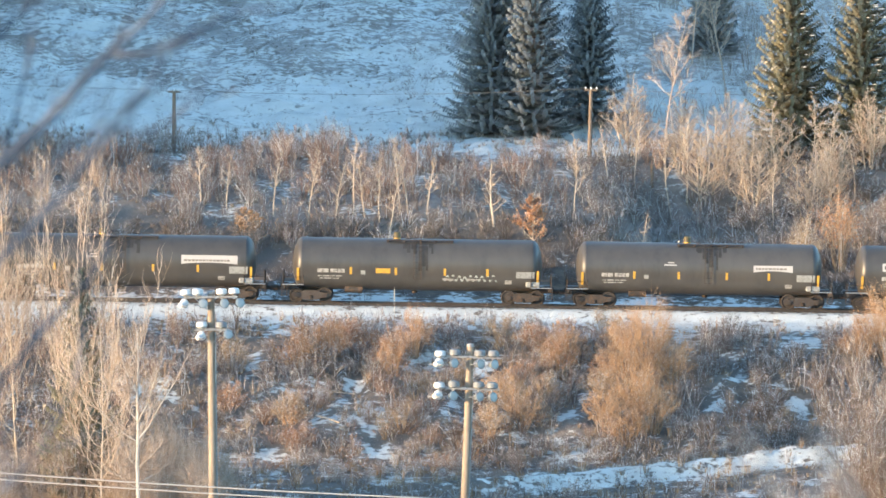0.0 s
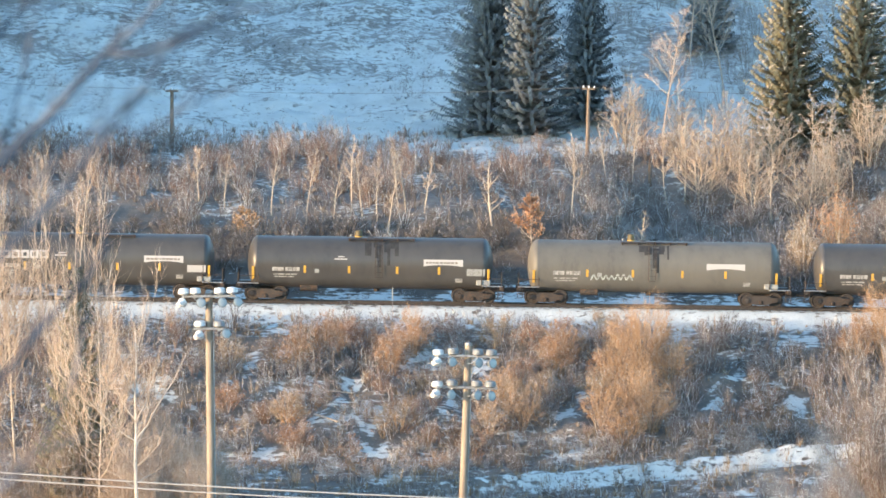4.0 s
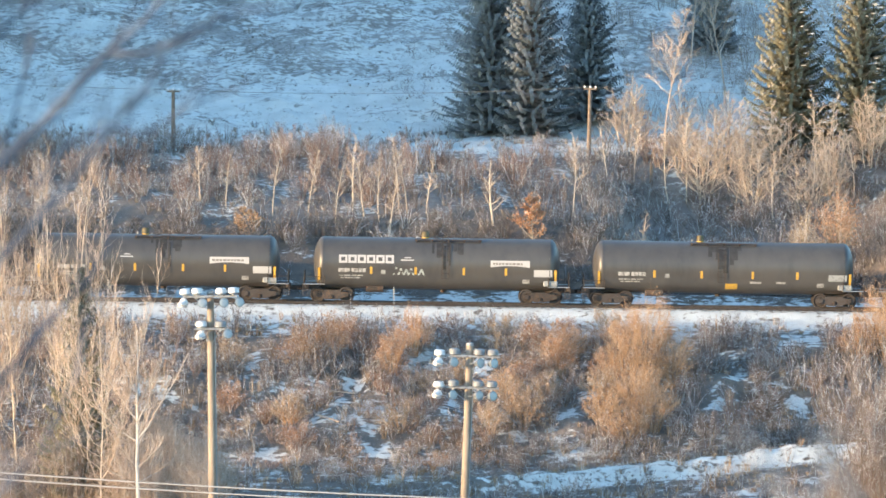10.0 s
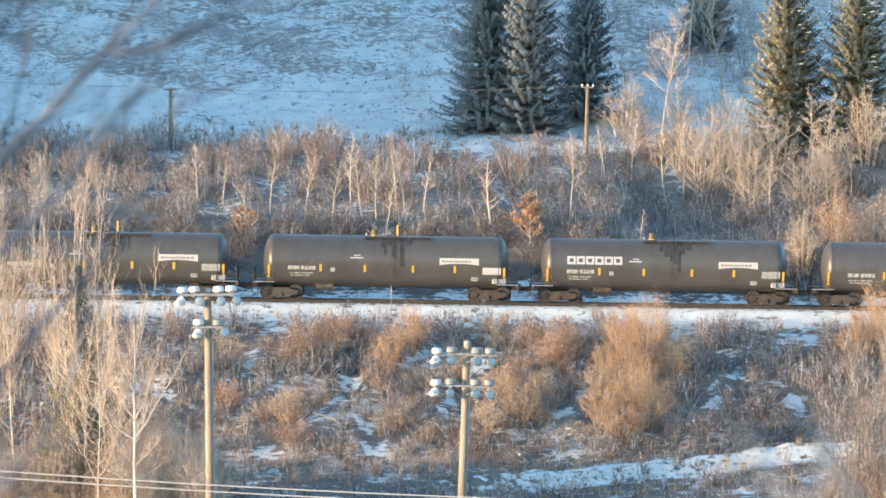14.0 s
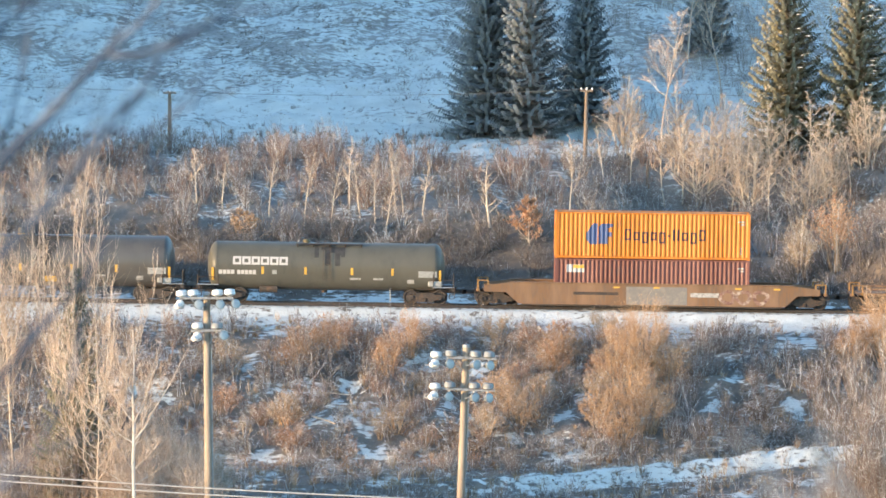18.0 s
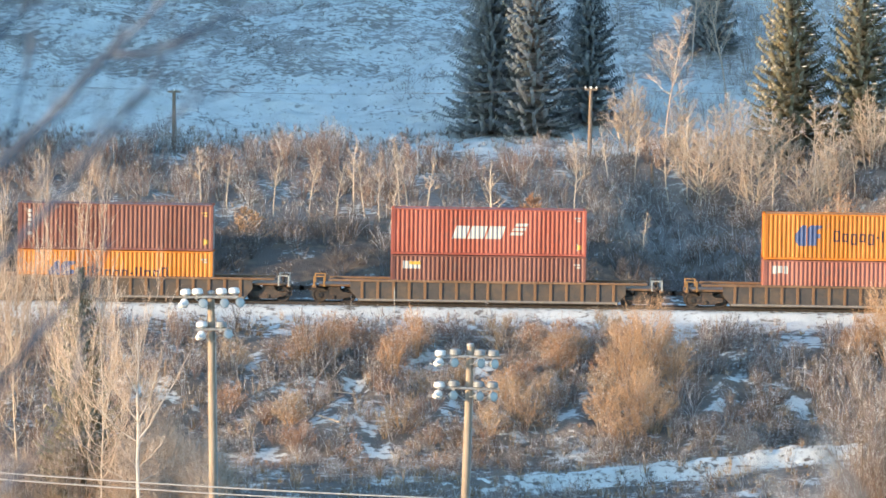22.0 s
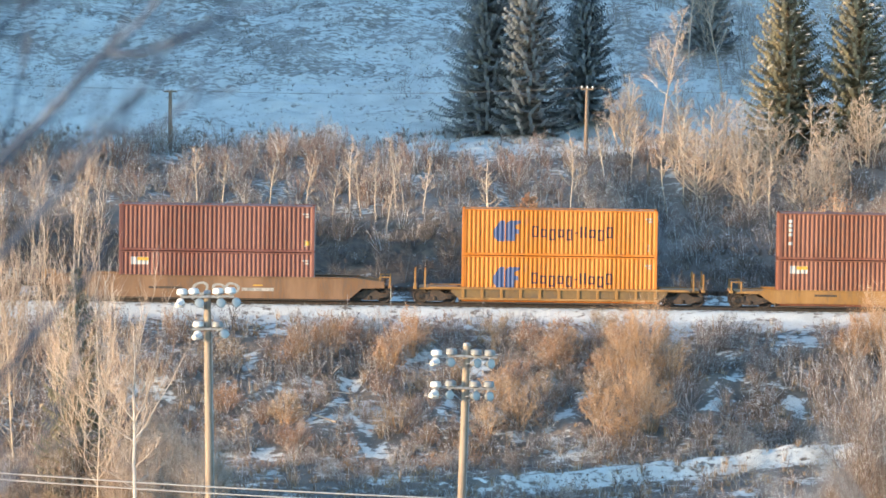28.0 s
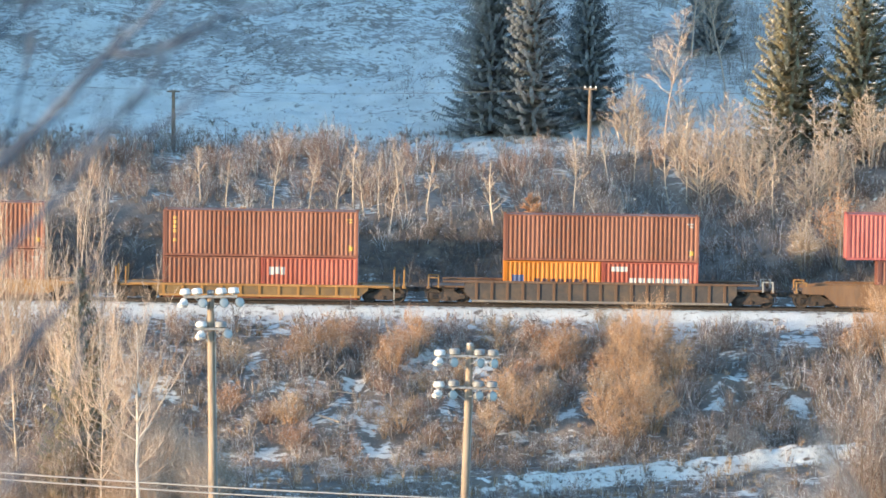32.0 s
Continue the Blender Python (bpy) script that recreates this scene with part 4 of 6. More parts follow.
def container(length, height, paint, label):
    """A steel box container about the middle of its underside, its long sides corrugated."""
    ob = thing("shipping_container", label, "container", "containers on the train")
    p = M[paint]
    h, w = length / 2, CONTAINER_W / 2
    n = round((length - 0.36) / 0.278)
    pitch = (length - 0.36) / n
    z0, z1 = 0.17, height - 0.10
    for side in (-1, 1):
        s, xs = Solid(), []
        for k in range(n):
            x = -h + 0.18 + k * pitch
            xs += [(x, 0), (x + pitch * 0.26, 0), (x + pitch * 0.5, 1), (x + pitch * 0.76, 1)]
        xs.append((h - 0.18, 0))
        v, f = [], []
        for x, inn in xs:
            yy = side * (w - 0.012 - 0.045 * inn)
            v += [(x, yy, z0), (x, yy, z1)]
        for k in range(len(xs) - 1):
            q = (2 * k, 2 * k + 2, 2 * k + 3, 2 * k + 1)
            f.append(q if side < 0 else q[::-1])
        part("side_wall", s.add(v, f), p, ob)
        part("top_rail", Solid().box(-h + 0.17, h - 0.17, side * w - (0 if side < 0 else 0.07), side * w + (0.07 if side < 0 else 0), z1 - 0.004, height - 0.006, 0.01), p, ob)
        part("bottom_rail", Solid().box(-h + 0.17, h - 0.17, side * w - (0 if side < 0 else 0.06), side * w + (0.06 if side < 0 else 0), 0.02, z0 + 0.004, 0.01), p, ob)
    for x in (-1, 1):
        for y in (-1, 1):
            a, b = sorted((x * h, x * (h - 0.175)))
            c, d = sorted((y * w, y * (w - 0.16)))
            part("corner_post", Solid().box(a, b, c, d, 0.12, height - 0.12, 0.015), p, ob)
            a, b = sorted((x * (h + 0.004), x * (h - 0.18)))
            c, d = sorted((y * (w + 0.004), y * (w - 0.17)))
            part("corner_casting", Solid().box(a, b, c, d, 0.0, 0.118, 0.012), p, ob)
            part("corner_casting", Solid().box(a, b, c, d, height - 0.118, height, 0.012), p, ob)
    v = []
    for k in range(17):
        y = w - 0.16 - (2 * w - 0.32) * k / 16
        v += [(-h + (0.02 if k // 2 % 2 else 0.055), y, zz) for zz in (0.12, height - 0.1)]
    part("front_wall", Solid().add(v, [(2 * k, 2 * k + 2, 2 * k + 3, 2 * k + 1) for k in range(16)]), p, ob)
    for s in (-1, 1):
        a, b = sorted((s * 0.004, s * (w - 0.17)))
        part("door", Solid().box(h - 0.07, h - 0.02, a, b, 0.12, height - 0.1, 0.01), p, ob)
    bars = Solid()
    for y in (-0.8, -0.3, 0.3, 0.8):
        bars.tube((h - 0.005, y, 0.1), (h - 0.005, y, height - 0.1), 0.02, n=6)
    part("lock_rods", bars, M["steel"], ob)
    xs = [(-h + 0.18 + k * (length - 0.36) / (2 * n), height - (0.04 if k // 2 % 2 else 0.022)) for k in range(2 * n + 1)]
    v = [(x, y, z) for x, z in xs for y in (-w + 0.07, w - 0.07)]
    part("roof", Solid().add(v, [(2 * k, 2 * k + 2, 2 * k + 3, 2 * k + 1) for k in range(2 * n)]), p, ob)
    part("floor", Solid().box(-h + 0.1, h - 0.1, -w + 0.06, w - 0.06, 0.10, 0.16), p, ob)
    return ob


def face_at(ob):
    """The near side of a container: how far out it stands at x, and where its folds are."""
    w, h = CONTAINER_W / 2, ob["span"] / 2
    n = round((ob["span"] - 0.36) / 0.278)
    pitch = (ob["span"] - 0.36) / n

    def out(x):
        u = ((x + h - 0.18) / pitch) % 1
        if u < 0.26:
            inn = 0
        elif u < 0.5:
            inn = (u - 0.26) / 0.24
        elif u < 0.76:
            inn = 1
        else:
            inn = (1 - u) / 0.24
        return -(w - 0.012 - 0.045 * inn) - 0.006

    def folds(x0, x1):
        k0 = math.floor((x0 + h - 0.18) / pitch)
        at = [-h + 0.18 + (k + u) * pitch for k in range(k0, k0 + int((x1 - x0) / pitch) + 2) for u in (0, 0.26, 0.5, 0.76)]
        return [x for x in at if x0 + 0.004 < x < x1 - 0.004]
    return out, folds


def decal(ob, name, rects, material, label=""):
    """Flat painted shapes on the corrugated near side: rectangles x0, x1, z0, z1, that follow its folds."""
    s, seen = Solid(), {}
    out, folds = face_at(ob)

    def corner(x, z):
        key = (round(x, 3), round(z, 3))
        if key not in seen:
            seen[key] = len(s.v)
            s.v.append((x, out(x), z))
        return seen[key]
    for x0, x1, z0, z1 in rects:
        marks = [x0, *folds(x0, x1), x1]
        for a, b in zip(marks, marks[1:]):
            s.f.append((corner(a, z0), corner(b, z0), corner(b, z1), corner(a, z1)))
    return part(name, s, material, ob, label)


def outline_decal(ob, name, x0, x1, low, high, material, label=""):
    """A painted shape between two curves low(x) and high(x)."""
    out, folds = face_at(ob)
    marks = sorted([x0 + (x1 - x0) * k / 8 for k in range(9)] + folds(x0, x1))
    v = []
    for x in marks:
        v += [(x, out(x), low(x)), (x, out(x), max(low(x) + 0.01, high(x)))]
    return part(name, Solid().add(v, [(2 * k, 2 * k + 2, 2 * k + 3, 2 * k + 1) for k in range(len(marks) - 1)]), material, ob, label)


def emblem_blue(ob, zc):
    """A blue winged emblem and a row of plain dark shapes in place of lettering."""
    x = -12.19 / 2 + 1.95
    blue = M["blue"]
    outline_decal(ob, "emblem", x, x + 0.70, lambda q: zc - 0.35 - 0.3 * min(1, (q - x) / 0.25), lambda q: zc + 0.05 + 0.6 * min(1, (q - x) / 0.42), blue, "blue winged emblem")
    outline_decal(ob, "emblem_wing", x + 0.76, x + 1.34, lambda q: zc - 0.62, lambda q: zc + 0.45 + 0.2 * min(1, (q - x - 0.76) / 0.2), blue)
    outline_decal(ob, "emblem_wing", x + 1.34, x + 1.68, lambda q: zc + 0.36 + 0.4 * (q - x - 1.34), lambda q: zc + 0.65, blue)
    outline_decal(ob, "emblem_wing", x + 1.34, x + 1.58, lambda q: zc - 0.16, lambda q: zc + 0.12, blue)
    x, t = -12.19 / 2 + 4.35, 0.105
    for wd, lo, hi in ((0.40, -0.36, 0.34), (0.38, -0.36, 0.16), (0.38, -0.54, 0.16), (0.38, -0.36, 0.16), (0.38, -0.54, 0.16), (0.18, -0.12, -0.01),
                       (0.13, -0.36, 0.34), (0.13, -0.36, 0.34), (0.40, -0.36, 0.16), (0.38, -0.54, 0.16), (0.40, -0.36, 0.34)):
        if wd < 0.2:
            box = [(x, x + wd, zc + lo, zc + hi)]
        else:
            box = [(x, x + t, zc + a, zc + b) for x, a, b in ((x, lo, lo + t), (x, lo + t, hi - t), (x, hi - t, hi), (x + wd - t, lo, lo + t), (x + wd - t, lo + t, hi - t), (x + wd - t, hi - t, hi))]
            box += [(x + t, x + wd - t, zc + lo, zc + lo + t), (x + t, x + wd - t, zc + hi - t, zc + hi)]
        decal(ob, "lettering_bar", box, M["navy"], "plain dark blue shape of a worn inscription")
        x += wd + 0.15


def code_marks(ob, height, colour="dull"):
    """Small marks by the corners."""
    h = ob["span"] / 2
    rects = [(h - 0.75, h - 0.35, height - 0.55, height - 0.45), (h - 0.6, h - 0.35, height - 0.72, height - 0.62)]
    rects += [(h - 0.62, h - 0.52, 0.35 + 0.17 * k, 0.45 + 0.17 * k) for k in range(3)]
    decal(ob, "code_marks", rects, M[colour])


def upright_marks(ob, height, colour):
    h = ob["span"] / 2
    decal(ob, "upright_lettering", [(-h + 0.62, -h + 0.88, height - 0.60 - 0.28 * k, height - 0.40 - 0.28 * k) for k in range(6) if k != 4], M[colour])


def lessor_plate(ob, height):
    h = ob["span"] / 2
    decal(ob, "lessor_plate", [(-h + 0.75, -h + 1.85, height - 0.86, height - 0.38)], M["white"], "small white and yellow plate")
    w = CONTAINER_W / 2
    part("plate_stripe", Solid().box(-h + 1.15, -h + 1.85, -w - 0.012, -w + 0.01, height - 0.60, height - 0.40), M["yellow"], ob)


def crate_marks(ob, x, z):
    for a, b, c in ((0, 0.32, 0), (0.38, 0.66, 0.05), (0.74, 0.98, 0)):
        decal(ob, "emblem_block", [(x + a, x + b, z + c, z + 0.5)], M["white"], "white block of an emblem")


HC, STD = 2.896, 2.591
COLOURS = {"orange": "bright orange", "brown": "brown-red", "rust": "rust-brown", "red": "red", "lightred": "faded brick-red", "salmon": "smooth salmon-red"}


def place_container(paint, x, z, length=12.192, height=HC, marks=""):
    extra = {"wing": " with a blue emblem", "speed": " with a white emblem", "block": " with a white emblem"}
    on = "on a well car" if z < 1 else "on another container"
    ob = container(length, height, paint, COLOURS[paint] + " corrugated container" + extra.get(marks, "") + " " + on)
    ob["span"] = length
    h = length / 2
    if marks == "wing":
        emblem_blue(ob, height * 0.53)
    if marks == "speed":
        z0 = height * 0.36
        xx = -2.3
        for wd in (0.85, 1.0, 1.0):
            outline_decal(ob, "emblem_block", xx, xx + wd + 0.28, lambda q: z0 + max(0.0, (q - xx - wd) / 0.35), lambda q: z0 + min(0.8, (q - xx) / 0.35), M["white"], "white slanted block")
            xx += wd + 0.12
        for a, b, c in ((1.62, 2.5, 0.80), (1.46, 2.34, 0.52), (1.30, 2.18, 0.24)):
            outline_decal(ob, "emblem_stripe", a, b, lambda q: z0 + c + max(0.0, (q - b + 0.1) * 1.5), lambda q: z0 + c + min(0.19, (q - a) * 2), M["white"])
    if marks == "block":
        crate_marks(ob, -h + 0.55, height - 0.86)
    if marks == "plate":
        lessor_plate(ob, height)
    if marks == "gold":
        upright_marks(ob, height, "faded_yellow")
    if marks == "upright":
        upright_marks(ob, height, "white")
    if length > 7:
        code_marks(ob, height, "faded_yellow" if marks in ("gold", "upright") else "dull")
        if z > 1 and marks != "wing":
            decal(ob, "yellow_label", [(h - 0.62, h - 0.3, 0.45, 0.72)], M["yellow"])
    MOVERS.append((ob, x, z))
    return ob


FLOOR = 0.17
# left end of the box, car: half length, truck centre, style, paint; upper and lower boxes
STACKS = (
    (7318.0, 11.6, 9.6, "smooth", "well_ochre", ("orange", "wing"), ("brown", "plate")),
    (7981.5, 11.6, 9.6, "ribbed", "well_ochre", ("brown", "upright"), ("orange", "wing")),
    (8642.7, 11.6, 9.6, "ribbed", "well_ochre", ("red", "speed"), ("brown", "plate")),
    (9303.0, 11.6, 9.6, "ribbed", "well_ochre", ("orange", "wing"), ("lightred", "block")),
    (9961.5, 11.6, 9.6, "ribbed", "well_ochre", ("orange", "wing"), ("lightred", "block")),
    (10623.0, 11.6, 9.6, "smooth", "well_ochre", ("brown", ""), ("brown", "plate")),
    (11230.8, 9.9, 7.75, "low", "well_yellow", ("orange", "wing"), ("orange", "wing")),
    (11791.0, 9.85, 7.75, "smooth", "well_yellow", ("rust", "upright"), ("rust", "plate")),
    (12346.1, 9.8, 7.75, "low", "well_yellow", ("rust", "gold"), None),
    (12949.8, 11.5, 9.5, "ribbed", "well_brown", ("rust", "plain"), None),
    (13613.0, 12.0, 9.9, "smooth", "well_ochre", ("salmon", ""), ("brown", "")),
)
for k, (left, half, truck_x, style, paint, upper, lower) in enumerate(STACKS):
    x = (left + 173 + 41) * PX
    car = well_car(half, truck_x, style, paint)
    MOVERS.append((car, x, 0.0))
    if k == 0:
        side_sheet(car, "patch", -1.6, 2.2, 0.24, 1.36, M["patch"], "grey repainted patch")
        side_sheet(car, "lettering", -4.9, -2.1, 0.82, 1.0, M["iron"])
        for xx in (4.7, 5.7, 6.8):
            side_ring(car, "graffiti_loop", xx, 0.78, 0.55, 0.46, 0.2, M["graffiti"], "dark red sprayed loop")
        side_sheet(car, "pale_lettering", 2.4, 4.2, 0.75, 1.02, M["dull"])
        for xx in (-2.4, 0.1, 5.2, 7.6):
            side_sheet(car, "reflector", xx, xx + 0.4, 1.26, 1.36, M["yellow"], y=-1.48)
    if k == 5:
        for xx, zz, rx, rz in ((-0.95, 0.80, 0.50, 0.42), (0.15, 0.78, 0.42, 0.36), (1.0, 0.80, 0.46, 0.40)):
            side_ring(car, "graffiti_loop", xx, zz, rx, rz, 0.15, M["plate"], "silver-grey sprayed loop")
        side_sheet(car, "pale_lettering", 1.6, 3.6, 0.66, 0.86, M["dull"], "pale sprayed lettering")
        side_sheet(car, "reflector", 2.3, 2.9, 0.98, 1.06, M["yellow"], y=-1.48)
        side_sheet(car, "lettering", -4.2, -2.1, 0.74, 0.88, M["iron"])
    if k == 7:
        side_sheet(car, "pale_lettering", 2.2, 3.6, 0.78, 0.9, M["white"])
        side_sheet(car, "lettering", -3.8, -2.4, 0.8, 0.93, M["iron"])
    if lower is None:
        low_h = STD
        if k == 8:
            place_container("rust", x - 3.06, FLOOR, 6.058, STD)
            b = place_container("red", x + 3.06, FLOOR, 6.058, STD)
            crate_marks(b, -2.5, 1.5)
        else:
            a = place_container("orange", x - 3.06, FLOOR, 6.058, STD)
            decal(a, "emblem", [(-2.5, -1.75, 1.2, 1.72)], M["blue"], "blue emblem")
            for i in range(7):
                decal(a, "lettering_bar", [(-1.1 + 0.5 * i, -0.75 + 0.5 * i, 1.25, 1.5)], M["navy"])
            b = place_container("red", x + 3.06, FLOOR, 6.058, STD)
            for i in range(7):
                decal(b, "lettering_bar", [(-1.3 + 0.55 * i, -0.85 + 0.55 * i, 1.2, 1.6)], M["white"], "white bar")
            decal(b, "plate", [(-2.4, -1.4, 2.0, 2.3)], M["white"])
    else:
        low_h = HC
        place_container(lower[0], x, FLOOR, 12.192, HC, lower[1])
    place_container(upper[0], x, FLOOR + low_h + 0.015, 16.15 if k == 10 else 12.192, HC, upper[1])

# ------------------------------------------------------------------ plants
def bend(d, r, amount):
    return (d + Vector((r.uniform(-1, 1), r.uniform(-1, 1), r.uniform(-1, 1))) * amount).normalized()


def limb(solid, p, d, length, radius, r, sides, steps=3, wander=0.18, lift=0.06, tip=0.35):
    """One bending branch; gives back the points along it."""
    pts, rad = [p.copy()], [radius]
    for k in range(steps):
        d = bend(d, r, wander)
        d = (d + Vector((0, 0, lift))).normalized()
        p = p + d * (length / steps)
        pts.append(p.copy())
        rad.append(radius * (1 - (1 - tip) * (k + 1) / steps))
    solid.path(pts, rad, sides)
    return pts, d


def spike(solid, p, q, radius):
    """A fine twig: three slim faces that meet in a point."""
    d = (q - p).normalized()
    u = d.orthogonal().normalized() * radius
    w = d.cross(u)
    v = [tuple(p + u), tuple(p - u * 0.5 + w * 0.87), tuple(p - u * 0.5 - w * 0.87), tuple(q)]
    return solid.add(v, [(0, 1, 3), (1, 2, 3), (2, 0, 3)])


def bare_tree(seed, height, radius, spread=0.5, first=0.3, limbs=16, twigs=7, upright=0.4, stems=1, fine=6, wander=0.07, bough_r=0.018, taper=0.45, twig_r=0.018, fine_r=0.010):
    """Trunk, branches and fine twigs of a leafless tree, foot at the origin. upright: how steeply the limbs climb."""
    r = random.Random(seed)
    trunks, boughs, crown = [], Solid(), Solid()
    for s in range(stems):
        trunk = Solid()
        trunks.append(trunk)
        a = r.uniform(0, 6.28)
        lean = 0.05 if stems == 1 else 0.22
        d0 = Vector((math.cos(a) * lean, math.sin(a) * lean, 1)).normalized()
        foot = Vector((math.cos(a), math.sin(a), 0)) * (0.0 if stems == 1 else r.uniform(0.1, 0.5))
        hh = height * (1 if s == 0 else r.uniform(0.65, 0.98))
        spine, _ = limb(trunk, foot - Vector((0, 0, 0.4)), d0, hh + 0.4, radius * (1 if s == 0 else 0.8), r, 7, 8, wander, 0.05, 0.16)
        for k in range(limbs):
            u = first + (0.97 - first) * (k + r.uniform(0, 0.8)) / limbs
            i = min(int(u * 8), 7)
            p = spine[i].lerp(spine[i + 1], u * 8 - i)
            a = k * 2.4 + r.uniform(-0.5, 0.5)
            out = Vector((math.cos(a), math.sin(a), upright + r.uniform(-0.2, 0.25))).normalized()
            ll = spread * height * (1.15 - u) * r.uniform(0.6, 1.1)
            pts, d = limb(boughs, p, out, ll, radius * (1.05 - u) * taper + bough_r, r, 4, 4, 0.16, 0.10, 0.3)
            for j in range(twigs):
                v = r.uniform(0.25, 1.0) * 4
                q = min(int(v), 3)
                pp = pts[q].lerp(pts[q + 1], v - q)
                dd = bend((out + Vector((0, 0, 0.5))).normalized(), r, 0.75)
                tl = ll * r.uniform(0.25, 0.55)
                tp, td = limb(crown, pp, dd, tl, twig_r, r, 3, 2, 0.2, 0.12, 0.6)
                for m in range(fine):
                    w = r.uniform(0.15, 1.0) * 2
                    z = min(int(w), 1)
                    q0 = tp[z].lerp(tp[z + 1], w - z)
                    spike(crown, q0, q0 + (bend(dd, r, 0.8) + Vector((0, 0, 0.1))) * (tl * r.uniform(0.3, 0.65)), fine_r)
    return trunks, boughs, crown


def crown_part(boughs, twigs, bark, twig, t):
    """Limbs and twigs as one crown in two materials."""
    n = len(boughs.f)
    boughs.add(twigs.v, twigs.f)
    me = boughs.mesh("crown", M[bark])
    me.materials.append(M[twig])
    me.polygons.foreach_set("material_index", [0] * n + [1] * (len(boughs.f) - n))
    return part("crown", me, None, t)


def tree_thing(label, seed, bark, twig, name="bare_tree", group="", **kw):
    trunks, boughs, crown = bare_tree(seed, **kw)
    t = thing(name, label, "tree", group)
    for trunk in trunks:
        part("trunk", trunk, M[bark], t, smooth=True)
    crown_part(boughs, crown, bark, twig, t)
    return t


def put(t, x, y, turn=0.0, sink=0.05, first=False):
    """Stands a tree (or a copy of it) on the ground."""
    m = pose(x, y, gz(x, y) - sink, 0, 0, turn)
    if first:
        t.matrix_basis = m
        return t
    return copy_thing(t, m)


def bush(seed, height, width, stems, twigs, leaves=0, leaf=0.036, radius=0.014, fine=0.007, flat=0.6):
    """A domed bush of arching stems with fine twigs and, where it kept them, small dry leaves."""
    r = random.Random(seed)
    wood, foliage = Solid(), Solid()
    for k in range(stems):
        a, q = 6.283 * (k + r.random()) / stems * 5, math.sqrt(r.random())
        way = Vector((math.cos(a), math.sin(a), 0))
        end = way * (q * width) + Vector((0, 0, height * (1 - flat * q * q) * r.uniform(0.66, 1.08)))
        foot = way * (q * width * 0.22) + Vector((r.uniform(-0.1, 0.1), r.uniform(-0.1, 0.1), -0.05))
        mid = foot.lerp(end, 0.5) + Vector((r.uniform(-0.12, 0.12) * width, r.uniform(-0.12, 0.12) * width, end.z * 0.16))
        wood.path([foot, mid, end], [radius, radius * 0.7, radius * 0.3], 3)
        for j in range(twigs):
            v = r.uniform(0.35, 1.0) * 2
            p = foot.lerp(mid, v) if v < 1 else mid.lerp(end, v - 1)
            d = bend((end - mid).normalized(), r, 0.95)
            tip = p + d * (height * r.uniform(0.09, 0.25))
            spike(wood, p, tip, fine)
            for m in range(leaves):
                c = p.lerp(tip, r.uniform(0.25, 1.15)) + Vector((r.uniform(-1, 1), r.uniform(-1, 1), r.uniform(-1, 1))) * 0.05
                e, g = bend(Vector((0, 0, 1)), r, 1.3) * (leaf * r.uniform(0.6, 1.3)), bend(Vector((1, 0, 0)), r, 1.3) * (leaf * r.uniform(0.4, 0.9))
                foliage.add([tuple(c - g), tuple(c + e), tuple(c + g), tuple(c - e)], [(0, 1, 2, 3)])
    return wood, foliage


def bush_cloud(seed, height, width, stems, twigs, leaves=0, **kw):
    """Vertices and triangles of one bush."""
    wood, foliage = bush(seed, height, width, stems, twigs, leaves, **kw)
    return as_triangles(wood.add(foliage.v, foliage.f))


def grass_cloud(seed, height=0.5, blades=16, width=0.03, spread=0.7):
    r = random.Random(seed)
    s = Solid()
    for k in range(blades):
        a = r.uniform(0, 6.28)
        b = a + r.uniform(-0.6, 0.6)
        foot = Vector((math.cos(a), math.sin(a), 0)) * r.uniform(0, 0.35 * height)
        tip = foot + Vector((math.cos(b) * spread, math.sin(b) * spread, 1)).normalized() * height * r.uniform(0.6, 1.1)
        side = Vector((-math.sin(b), math.cos(b), 0)) * width
        s.add([tuple(foot - side), tuple(foot + side), tuple(tip)], [(0, 1, 2)])
    return as_triangles(s)


def as_triangles(s):
    t = []
    for q in s.f:
        for k in range(1, len(q) - 1):
            t.append((q[0], q[k], q[k + 1]))
    return np.array(s.v, np.float32), np.array(t, np.int32)


def scatter(name, label, category, material, shapes, spots, parent=None):
    """Many shrubs or tufts as one mesh; spots of (x, y, scale, flat)."""
    r = np.random.RandomState(len(name) + len(spots))
    vs, fs, o = [], [], 0
    heights = ground([q[0] for q in spots], [q[1] for q in spots]) - 0.03
    for k, (x, y, sc, tall) in enumerate(spots):
        v, f = shapes[k % len(shapes)]
        a = r.uniform(0, 6.283)
        c, s = math.cos(a) * sc, math.sin(a) * sc
        w = np.stack([x + v[:, 0] * c - v[:, 1] * s, y + v[:, 0] * s + v[:, 1] * c, heights[k] + v[:, 2] * sc * tall], 1)
        vs.append(w)
        fs.append(f + o)
        o += len(v)
    me = big_mesh(name, np.concatenate(vs), np.concatenate(fs), M[material])
    return tagged(new(name, me), label, category, kind="stuff")


